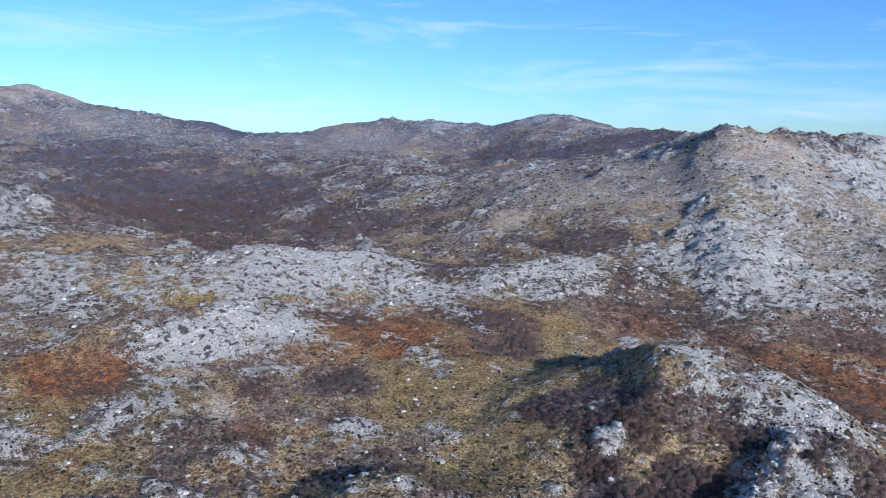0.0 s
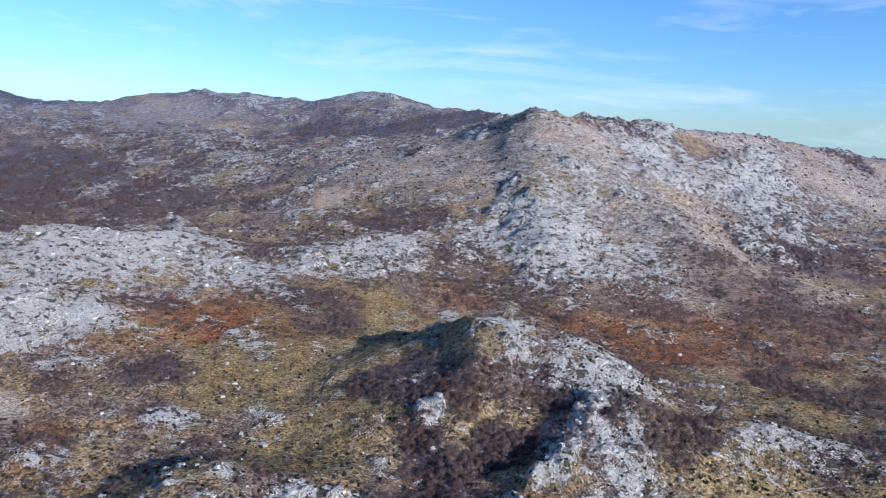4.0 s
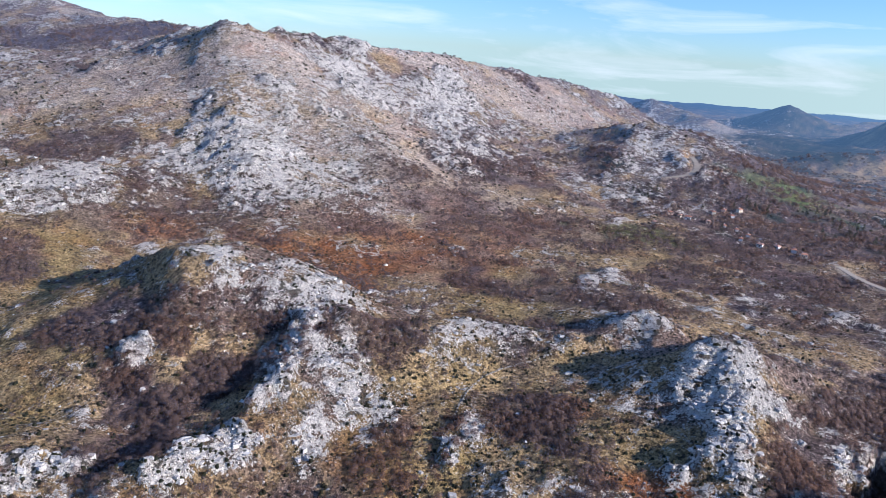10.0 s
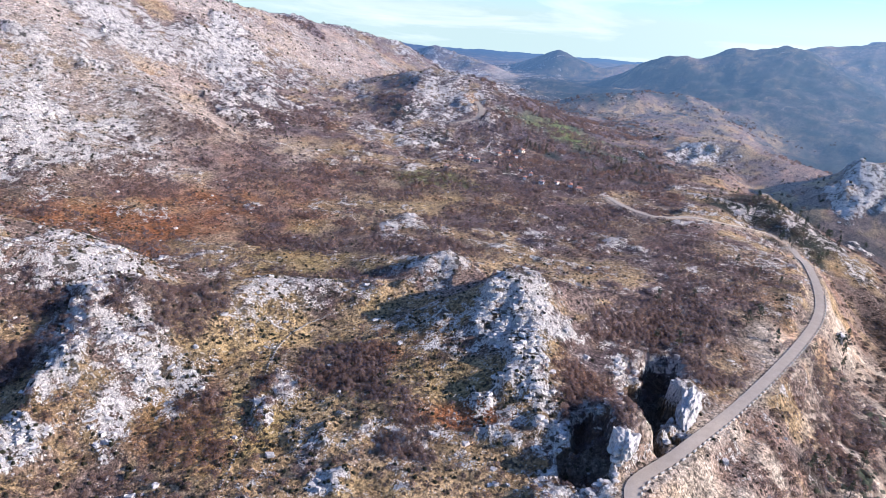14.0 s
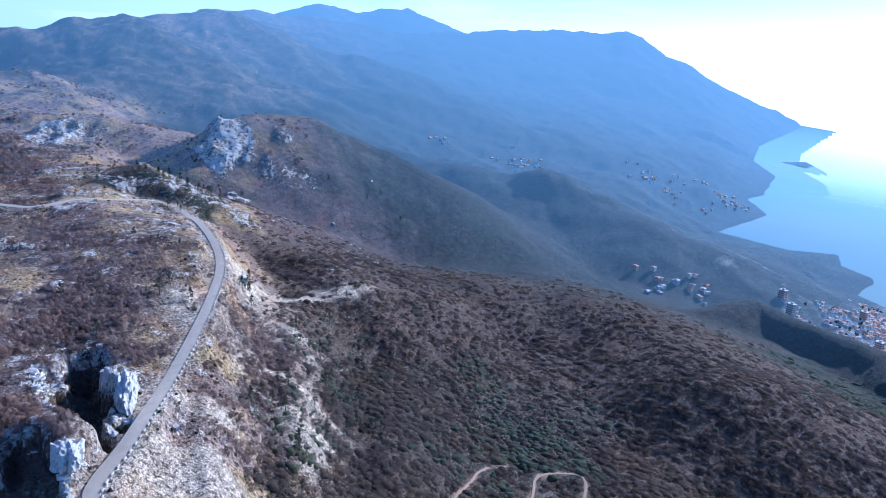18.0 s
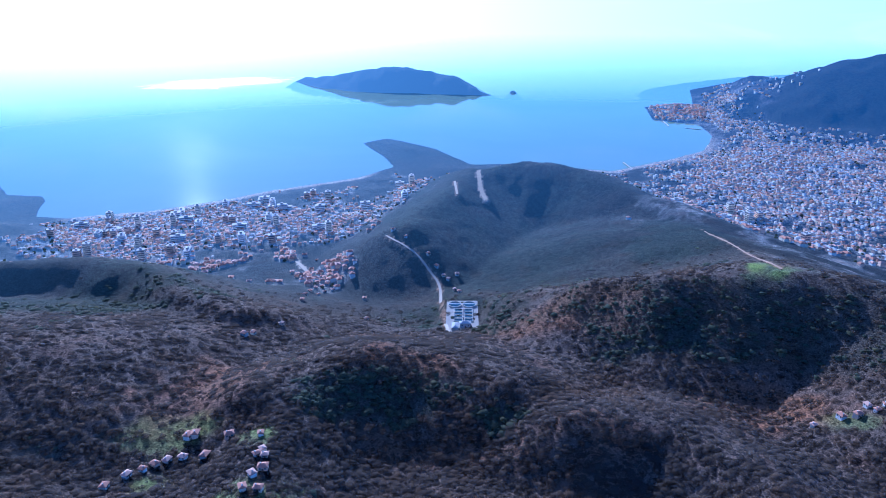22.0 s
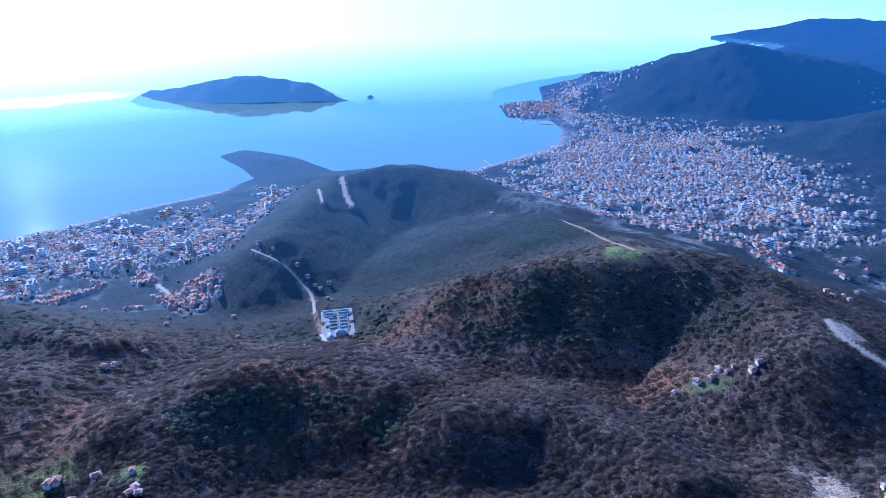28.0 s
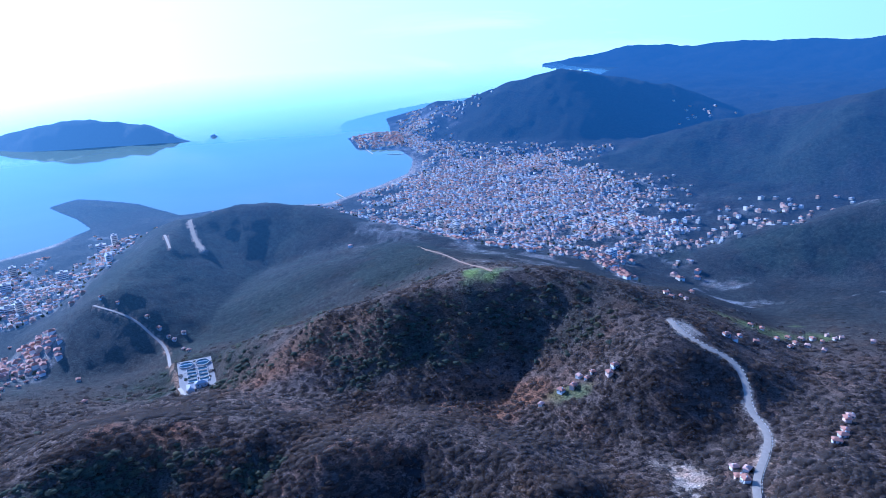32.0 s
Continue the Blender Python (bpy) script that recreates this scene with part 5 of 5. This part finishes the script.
HAMLETS = {
    'village': [(254, -273), (259, -261), (247, -288), (243, -294), (243, -316), (239, -318), (215, -317), (223, -302), (193, -316), (184, -301), (180, -296), (185, -296), (176, -286), (179, -279), (178, -267), (170, -269), (236, -299), (250, -281)],
    'hamlet': [(-157, -455), (-174, -463), (-177, -454), (-183, -458), (-191, -446), (-197, -450), (-166, -453), (-140, -450)],
    'roadside': [(-311, -490), (-316, -486), (-331, -502), (-343, -496), (-381, -522), (-406, -541), (-400, -522), (-420, -541), (-429, -537), (-428, -523), (-450, -545), (-445, -528), (-453, -530), (-381, -563), (-391, -559), (-410, -497), (-466, -507), (-384, -507), (-408, -516)],
    'uphill': [(-301, -337), (-285, -324), (-312, -349), (-294, -330), (-320, -356)],
    'quarry_yard': [(-222, -328), (-223, -317), (-216, -314), (-215, -306)],
    'mid': [(-319, -613), (-340, -623), (-340, -612), (-372, -659), (-318, -600)],
    'plateau': [(633, 374), (653, 375), (641, 359), (668, 367), (602, 359), (604, 344), (600, 329), (590, 312), (588, 381), (587, 391), (532, 369), (567, 288), (580, 280), (580, 266), (568, 252), (566, 305), (588, 372)],
    'works': [(184, -792), (192, -778), (199, -782), (176, -745), (168, -733), (211, -796), (226, -812), (262, -835), (284, -850)],
    'slope': [(338, -683), (347, -716), (349, -736), (347, -749), (344, -759), (347, -774), (330, -753), (334, -710), (329, -741), (334, -728), (399, -852), (372, -829), (353, -813), (342, -814), (280, -720), (243, -627), (278, -511), (292, -472), (288, -479), (325, -649)],
}

CLUSTERS = [(1667, -949, 60, 30), (1609, -1134, 70, 40), (1672, -581, 50, 14), (1732, -384, 30, 8), (867, -581, 25, 12), (895, -511, 25, 8), (1648, -567, 40, 12), (-1166, -2068, 60, 14), (-807, -1097, 60, 24), (-660, -1017, 70, 26), (-621, -1108, 60, 20), (-384, -2330, 90, 60)]
trng = random.Random(11)
walls_of = ("white rendered", "cream rendered", "peach rendered", "grey rendered")
roofs_of = ("terracotta tiled roof", "faded tiled roof")


def prototypes(sizes, detail, place, group):
    out = []
    for w, d, h in sizes:
        for wi in range(4):
            ri = trng.randrange(2)
            out.append(house(w, d, h, MAT_WALLS[wi], MAT_ROOFS[ri], detail, f"{walls_of[wi]} house with a {roofs_of[ri]} {place}", group))
    return out


def set_down(protos, spots, first_free):
    """The first spots take the prototypes themselves, the others copies."""
    for k, (x, y, turn) in enumerate(spots):
        z = float(ground_z(x, y)[0])
        m = pose(x, y, z, 0, 0, turn)
        if k < len(protos):
            protos[k].matrix_basis = m
        else:
            copy_thing(protos[trng.randrange(len(protos))], m)


near_spots = []
for name in HAMLETS:
    for x, y in HAMLETS[name]:
        near_spots.append((x, y, trng.uniform(0, 180)))
set_down(prototypes([(4.4, 3.5, 2.6), (5.2, 3.9, 3.1), (3.6, 3.0, 2.3)], True, "among the winter trees", "hillside village houses"), near_spots, 0)

# the two seaside towns: streets in a loose grid, tall blocks near the water
town_spots, tall_spots = [], []
gx_, gy_ = np.meshgrid(np.arange(-1250, 1150, 8.0), np.arange(-2700, -700, 8.0))
grid_turn = radians(24)
txs = (gx_ * math.cos(grid_turn) - (gy_ + 1600) * math.sin(grid_turn)).ravel()
tys = (gx_ * math.sin(grid_turn) + (gy_ + 1600) * math.cos(grid_turn) - 1600).ravel()
nrng = np.random.default_rng(5)
txs, tys = txs + nrng.uniform(-3, 3, len(txs)), tys + nrng.uniform(-3, 3, len(tys))
built = at_points(txs, tys)[2]["town"] > 0.1
txs, tys = txs[built], tys[built]
tz, tsd, tk, tr = survey(txs, tys)
lot = tk["town"] * (1 + 0.5 * fbm(txs, tys, 90, 3, 150)) * (tsd > 26) * (tz < np.where(tys > -1480, 70, 26))
fill = nrng.uniform(0, 1, len(txs)) < lot * 0.97
txs, tys, tsd = txs[fill], tys[fill], tsd[fill]
order = np.argsort(np.hypot(txs, tys))
txs, tys, tsd = txs[order], tys[order], tsd[order]
tall = nrng.uniform(0, 1, len(txs)) < np.where((tsd > 40) & (tsd < 330), 0.035, 0.010)
tall &= np.cumsum(tall) <= 70
block_protos = [block(16, 8, 4, MAT_WALLS[0], "white flat-roofed hotel block with rows of balconies", "seaside town blocks"),
                block(10, 8, 6, MAT_WALLS[1], "cream tall apartment block with window bands", "seaside town blocks"),
                block(22, 8, 3, MAT_WALLS[0], "long white flat-roofed hotel with rows of balconies", "seaside town blocks"),
                block(10, 8, 4, MAT_WALLS[2], "peach apartment block with window bands", "seaside town blocks")]
set_down(block_protos, [(x, y, 24 + trng.choice((0, 90)) + trng.uniform(-8, 8)) for x, y in zip(txs[tall], tys[tall])], 0)
lx, ly = txs[~tall], tys[~tall]
single = 260
set_down(prototypes([(6.6, 5.4, 4.2), (8, 6.2, 5.0), (5.6, 5.0, 3.6)], False, "in the seaside town", "seaside town houses"),
         [(x, y, 24 + trng.choice((0, 90)) + trng.uniform(-12, 12)) for x, y in zip(lx[:single], ly[:single])], 0)


def far_houses(name, xs, ys, size, roofs, label):
    """The houses farther back, too small to tell apart, as walls and roofs in one mesh."""
    n = len(xs)
    z = ground_z(xs, ys)
    w = size * nrng.uniform(0.75, 1.4, n)
    d = size * nrng.uniform(0.65, 1.1, n)
    h = size * nrng.uniform(0.35, 0.95, n)
    t = grid_turn + nrng.choice([0, math.pi / 2], n) + nrng.uniform(-0.2, 0.2, n)
    base = np.array([(-1, -1), (1, -1), (1, 1), (-1, 1)], float) / 2
    rings = []
    for grow, level in ((1.0, -3 * np.ones(n)), (1.0, h), (1.12, h), (1.12, h + 0.3)):
        rings.append([base[:, 0][None, :] * (w * grow)[:, None], base[:, 1][None, :] * (d * grow)[:, None], np.repeat(level[:, None], 4, 1)])
    tip = [np.stack([-0.22 * w, 0.22 * w], 1), np.zeros((n, 2)), np.repeat((h + 0.26 * np.minimum(w, d))[:, None], 2, 1)]
    loc = [np.concatenate([r[k] for r in rings] + [tip[k]], 1) for k in range(3)]
    c, s = np.cos(t)[:, None], np.sin(t)[:, None]
    v = np.stack([xs[:, None] + loc[0] * c - loc[1] * s, ys[:, None] + loc[0] * s + loc[1] * c, z[:, None] + loc[2]], -1)
    f = []
    for r in (0, 1, 2):
        for k in range(4):
            m = (k + 1) % 4
            f.append((4 * r + k, 4 * r + m, 4 * r + 4 + m, 4 * r + 4 + k))
    f += [(12, 13, 17, 16), (14, 15, 16, 17), (13, 14, 17, 17), (15, 12, 16, 16)]
    wall_slot = nrng.choice([0, 1, 1, 2, 2, 3], n)
    roof_slot = nrng.choice(roofs, n)
    tri = []
    slots = []
    for k, q in enumerate(f):
        slot = wall_slot if k < 4 else roof_slot
        tri.append((q[0], q[1], q[2]))
        slots.append(slot)
        if q[2] != q[3]:
            tri.append((q[0], q[2], q[3]))
            slots.append(slot)
    faces = (np.array(tri)[None] + (np.arange(n) * 18)[:, None, None]).reshape(-1, 3)
    me = mesh_from(name, v.reshape(-1, 3), faces, MAT_WALLS + MAT_ROOFS, False, np.stack(slots, 1).ravel())
    return tagged(new(name, me), label, "town", kind="stuff")


far_houses("town_houses", lx[single:], ly[single:], 4.9, (4, 5, 5, 6, 6), "dense pale seaside town with terracotta and flat roofs")
# the old town on its small headland
ox = nrng.uniform(-225, -75, 240)
oy = nrng.uniform(-2300, -2060, 240)
oz, osd, ok_, or_ = survey(ox, oy)
ox, oy = ox[osd > 6], oy[osd > 6]
far_houses("old_town", ox, oy, 7.0, (4, 4, 5), "crowded old stone town with red roofs on a small headland")
# hamlets and suburbs scattered along the coast
cx = np.concatenate([x + nrng.normal(0, s, n) for x, y, s, n in CLUSTERS])
cy = np.concatenate([y + nrng.normal(0, s * 0.7, n) for x, y, s, n in CLUSTERS])
cz, csd, ck, cr = survey(cx, cy)
far_houses("coast_hamlets", cx[csd > 15], cy[csd > 15], 6.5, (5, 6, 6), "scattered pale houses of far coastal hamlets")
# town gardens: dark evergreens between the houses
keep_g = nrng.uniform(0, 1, len(gx_.ravel())) < 0.20
ex = (gx_.ravel() * math.cos(grid_turn) - (gy_.ravel() + 1600) * math.sin(grid_turn))[keep_g] + nrng.uniform(-9, 9, keep_g.sum())
ey = (gx_.ravel() * math.sin(grid_turn) + (gy_.ravel() + 1600) * math.cos(grid_turn) - 1600)[keep_g] + nrng.uniform(-9, 9, keep_g.sum())
ez, esd, ek, er = at_points(ex, ey)
em = (ek["town"] > 0.25) & (esd > 24) & (ez < np.where(ey > -1480, 70, 28))
ew = nrng.uniform(2.0, 4.5, em.sum())
crowns("garden_trees", ex[em], ey[em], ew * 1.4, ew * 0.9, MAT_PINE, nrng, "dark evergreen garden trees between the town houses", "garden trees")


# ---- the water works in the valley ----
def ring_tank(r, h):
    root = tagged(new("settling_tank"), "round pale concrete settling tank full of water", "tank", "water works tanks")
    bm = bmesh.new()
    n = 28
    lv = []
    for rad, z in ((r, -1.5), (r, h), (r - 0.5, h), (r - 0.5, h - 0.9)):
        lv.append([bm.verts.new((rad * math.cos(k * math.tau / n), rad * math.sin(k * math.tau / n), z)) for k in range(n)])
    for a, b in zip(lv[:-1], lv[1:]):
        for k in range(n):
            bm.faces.new((a[k], a[(k + 1) % n], b[(k + 1) % n], b[k]))
    part("wall", bm, MAT_KERB, root)
    bm = bmesh.new()
    bm.faces.new([bm.verts.new(((r - 0.5) * math.cos(k * math.tau / n), (r - 0.5) * math.sin(k * math.tau / n), h - 0.7)) for k in range(n)])
    part("water", bm, MAT_BASIN, root)
    bm = bmesh.new()
    cuboid(bm, -r, r, -0.35, 0.35, h, h + 0.35)
    part("walkway", bm, MAT_METAL, root)
    return root


def basin(w, d):
    root = tagged(new("settling_basin"), "rectangular pale concrete basin full of dark water", "basin", "water works basins")
    for x0, x1, y0, y1 in ((-w / 2, w / 2, -d / 2, -d / 2 + 0.5), (-w / 2, w / 2, d / 2 - 0.5, d / 2), (-w / 2, -w / 2 + 0.5, -d / 2 + 0.5, d / 2 - 0.5), (w / 2 - 0.5, w / 2, -d / 2 + 0.5, d / 2 - 0.5)):
        bm = bmesh.new()
        cuboid(bm, x0, x1, y0, y1, -1.5, 1.0)
        part("wall", bm, MAT_KERB, root)
    bm = bmesh.new()
    cuboid(bm, -w / 2 + 0.5, w / 2 - 0.5, -d / 2 + 0.5, d / 2 - 0.5, -1.4, 0.4)
    part("water", bm, MAT_BASIN, root)
    return root


wx0, wy0 = WORKS_SITE
works_turn = math.degrees(math.atan2(wx0, -wy0))
works_z = works_level
works_m = pose(wx0, wy0, works_z, 0, 0, works_turn)
yard = box_mesh("works_yard", 33, 72, 1.0, MAT_YARD)
yard_ob = tagged(new("works_yard", yard), "pale concrete yard of the water works", "yard", kind="structure")
yard_ob.matrix_basis = works_m @ pose(0, 0, -1.0)
tank_a = ring_tank(7.0, 1.6)
tank_a.matrix_basis = works_m @ pose(-7.6, -25, 0)
copy_thing(tank_a, works_m @ pose(7.8, -25, 0))
first_basin = basin(9.2, 6.4)
spots_ = [(x, y) for y in (-12, -4.4, 3.2, 10.8) for x in (-6.5, 4.0)]
first_basin.matrix_basis = works_m @ pose(*spots_[0], 0)
for x, y in spots_[1:]:
    copy_thing(first_basin, works_m @ pose(x, y, 0))
plant_hall = house(11, 6, 4.0, MAT_WALLS[0], MAT_ROOFS[2], True, "white works hall with a flat pale roof beside the basins", "water works halls")
plant_hall.matrix_basis = works_m @ pose(-3, 23, 0)
copy_thing(plant_hall, works_m @ pose(7, 29, 0, 0, 0, 90))

# ---- single pines: trunk, limbs and a ragged crown of needle clumps ----
def pine_tree(h, seed):
    r = random.Random(seed)
    root = tagged(new("pine_tree"), "dark green pine with a ragged crown", "tree", "pines on the slopes")
    bm = bmesh.new()
    n = 6
    rings = []
    for k in range(4):
        f = k / 3
        rad = 0.22 * (1 - 0.75 * f) * h / 7
        rings.append([bm.verts.new((rad * math.cos(a * math.tau / n) + 0.05 * k, rad * math.sin(a * math.tau / n), -0.6 + f * h * 0.92)) for a in range(n)])
    for a, b in zip(rings[:-1], rings[1:]):
        for k in range(n):
            bm.faces.new((a[k], a[(k + 1) % n], b[(k + 1) % n], b[k]))
    part("trunk", bm, MAT_BARK, root)
    for k in range(5):
        bm = bmesh.new()
        z = h * (0.35 + 0.1 * k)
        t = r.uniform(0, math.tau)
        l = h * (0.28 - 0.035 * k)
        v = [bm.verts.new(p) for p in ((0, 0.05, z), (0, -0.05, z), (0, 0, z + 0.12), (l * math.cos(t), l * math.sin(t), z + 0.3))]
        for q in ((0, 1, 3), (1, 2, 3), (2, 0, 3)):
            bm.faces.new([v[i] for i in q])
        part("limb", bm, MAT_BARK, root)
    bm = bmesh.new()
    for k in range(46):
        f = r.random()
        z = h * (0.28 + 0.72 * f)
        spread = h * 0.30 * (1 - f) ** 0.7 * r.uniform(0.35, 1.1)
        t = r.uniform(0, math.tau)
        c = Vector((spread * math.cos(t), spread * math.sin(t), z))
        s = h * r.uniform(0.07, 0.13)
        v = [bm.verts.new(c + Vector((r.uniform(-s, s), r.uniform(-s, s), r.uniform(-s * 0.6, s * 0.6)))) for _ in range(4)]
        for q in ((0, 1, 2), (0, 2, 3), (0, 3, 1), (1, 3, 2)):
            bm.faces.new([v[i] for i in q])
    part("crown", bm, MAT_PINE, root)
    return root


prng = np.random.default_rng(21)
pa = np.radians(prng.uniform(50, 100, 9000))
pd_ = prng.uniform(250, 900, 9000)
px_, py_ = pd_ * np.sin(pa), pd_ * np.cos(pa)
pz_, ps_, pk_, pr_ = at_points(px_, py_)
pm = prng.uniform(0, 1, 9000) < pk_["pine"] * 0.9
px_, py_ = px_[pm][:190], py_[pm][:190]
pines = [pine_tree(h, 30 + k) for k, h in enumerate((6.0, 7.5, 5.0, 8.5))]
for k, (x, y) in enumerate(zip(px_, py_)):
    m = pose(x, y, float(ground_z(x, y)[0]), 0, 0, prng.uniform(0, 360))
    if k < 4:
        pines[k].matrix_basis = m
    else:
        copy_thing(pines[k % 4], m)


# ---- boulders lying on the plateau ----
def boulder(seed, size):
    r = random.Random(seed)
    bm = bmesh.new()
    bmesh.ops.create_icosphere(bm, subdivisions=1, radius=size)
    off = Vector((seed * 7.1, 3.3, 1.7))
    for v in bm.verts:
        d = v.co.normalized()
        v.co = v.co * (1 + 0.45 * noise.noise(d * 1.3 + off) + 0.2 * noise.noise(d * 3.1 + off))
        v.co.z = max(v.co.z * 0.75, -0.35 * size)
    me = bpy.data.meshes.new("boulder")
    bm.to_mesh(me)
    bm.free()
    me.materials.append(MAT_BLOCKS)
    return me


boulder_meshes = [boulder(k, s) for k, s in enumerate((0.6, 0.8, 1.1, 0.5))]
ba = np.radians(prng.uniform(-30, 84, 6000))
bd = prng.uniform(200, 420, 6000)
bx, by = bd * np.sin(ba), bd * np.cos(ba)
bz, bs, bk, br_ = at_points(bx, by)
bm_ = (prng.uniform(0, 1, 6000) < 0.12) & (bk["rock"] < 0.5) & (bk["high"] > 0.8)
for k, (x, y) in enumerate(zip(bx[bm_][:90], by[bm_][:90])):
    ob = tagged(new("boulder", boulder_meshes[k % 4]), "pale weathered limestone boulder on dry grass", "boulder", "boulders on the plateau")
    ob.matrix_basis = pose(x, y, float(ground_z(x, y)[0]), prng.uniform(-15, 15), prng.uniform(-15, 15), prng.uniform(0, 360))

# ---- limestone pillars round the hollows by the road ----
def rock_pillar(seed, wide, deep, high, x, y, turn):
    bm = bmesh.new()
    bmesh.ops.create_icosphere(bm, subdivisions=4, radius=1.0)
    off = Vector((seed * 5.7, 1.3, 8.1))
    for v in bm.verts:
        d = v.co.copy()
        k = 1 + 0.42 * noise.noise(d * 1.6 + off) + 0.30 * abs(noise.noise(Vector((d.x * 4.5, d.y * 4.5, d.z * 1.4)) + off)) + 0.12 * noise.noise(d * 9 + off)
        v.co = Vector((d.x * k * wide / 2, d.y * k * deep / 2, (abs(d.z) ** 0.7 * (1 if d.z > 0 else -0.4)) * k * high))
    me = bpy.data.meshes.new("rock_pillar")
    bm.to_mesh(me)
    bm.free()
    me.materials.append(MAT_PILLAR)
    ob = tagged(new("rock_pillar", me), "sheer fluted limestone pillar beside a dark hollow", "rock", "pillars by the road")
    ob.matrix_basis = pose(x, y, float(ground_z(x, y)[0]) - 0.15 * high, 0, 0, turn)


rock_pillar(3, 7, 24, 6, 258, 57, -79)
rock_pillar(4, 8, 14, 5, 208, 64, -73)


# ---- dry-stone field wall ----
wall_line = line_points(FIELD_WALL, 1.1)
wall_z = ground_z(wall_line[:, 0], wall_line[:, 1])
field_wall = tagged(new("field_wall"), "tumbled dry-stone wall across the plateau", "stone wall", kind="structure")
stones = []
for k in range(3):
    bm = bmesh.new()
    bmesh.ops.create_cube(bm, size=1.0)
    for v in bm.verts:
        v.co = Vector((v.co.x * 0.8, v.co.y * 0.5, v.co.z * 0.55)) + Vector((prng.uniform(-0.16, 0.16), prng.uniform(-0.14, 0.14), prng.uniform(-0.14, 0.14)))
    me = bpy.data.meshes.new("stone")
    bm.to_mesh(me)
    bm.free()
    me.materials.append(MAT_STONE)
    stones.append(me)
for k in range(min(300, len(wall_line) - 1)):
    if prng.uniform() < 0.3:
        continue
    d = wall_line[k + 1] - wall_line[k]
    ob = new("stone", stones[k % 3])
    ob.parent = field_wall
    ob.matrix_basis = pose(wall_line[k][0], wall_line[k][1], wall_z[k] + 0.15, prng.uniform(-12, 12), prng.uniform(-12, 12), math.degrees(math.atan2(d[1], d[0])) + prng.uniform(-15, 15))


# ---- roadside hut, mast on the ridge, jetties ----
def mast(x, y, h):
    root = tagged(new("mast"), "thin steel lattice mast on the ridge", "mast", "masts on the ridge")
    for k in range(3):
        bm = bmesh.new()
        a = k * math.tau / 3
        p, q = Vector((0.9 * math.cos(a), 0.9 * math.sin(a), -1)), Vector((0.15 * math.cos(a), 0.15 * math.sin(a), h))
        v = [bm.verts.new(b + Vector((0.12 * math.cos(c), 0.12 * math.sin(c), 0))) for b in (p, q) for c in (0, 2.1, 4.2)]
        for i in range(3):
            bm.faces.new((v[i], v[(i + 1) % 3], v[3 + (i + 1) % 3], v[3 + i]))
        part("leg", bm, MAT_METAL, root)
    for k in range(5):
        bm = bmesh.new()
        z = h * (k + 1) / 6
        w = 0.9 - 0.75 * (z / h)
        cuboid(bm, -w, w, -0.08, 0.08, z - 0.08, z + 0.08)
        part("brace", bm, MAT_METAL, root)
    root.matrix_basis = pose(x, y, float(ground_z(x, y)[0]))
    return root


hut = house(4.5, 3.2, 2.6, MAT_WALLS[3], MAT_ROOFS[2], True, "small grey roadside hut on the mountain bend", "roadside huts")
hut.matrix_basis = pose(436, 24, float(ground_z(436, 24)[0]), 0, 0, 20)


def jetty(x, y, turn, length):
    root = tagged(new("jetty"), "narrow pale concrete jetty running into the sea", "jetty", "jetties")
    bm = bmesh.new()
    cuboid(bm, 0, length, -1.5, 1.5, 0.5, 1.2)
    part("deck", bm, MAT_KERB, root)
    for k in range(4):
        bm = bmesh.new()
        cuboid(bm, length * (k + 0.5) / 4 - 0.5, length * (k + 0.5) / 4 + 0.5, -1.2, 1.2, -3, 0.5)
        part("pier", bm, MAT_KERB, root)
    root.matrix_basis = pose(x, y, 0, 0, 0, turn)


mast(202, 1591, 14)
jetty(-30, -1520, -70, 60)
jetty(-205, -1960, -20, 45)
jetty(-110, -2060, 100, 70)
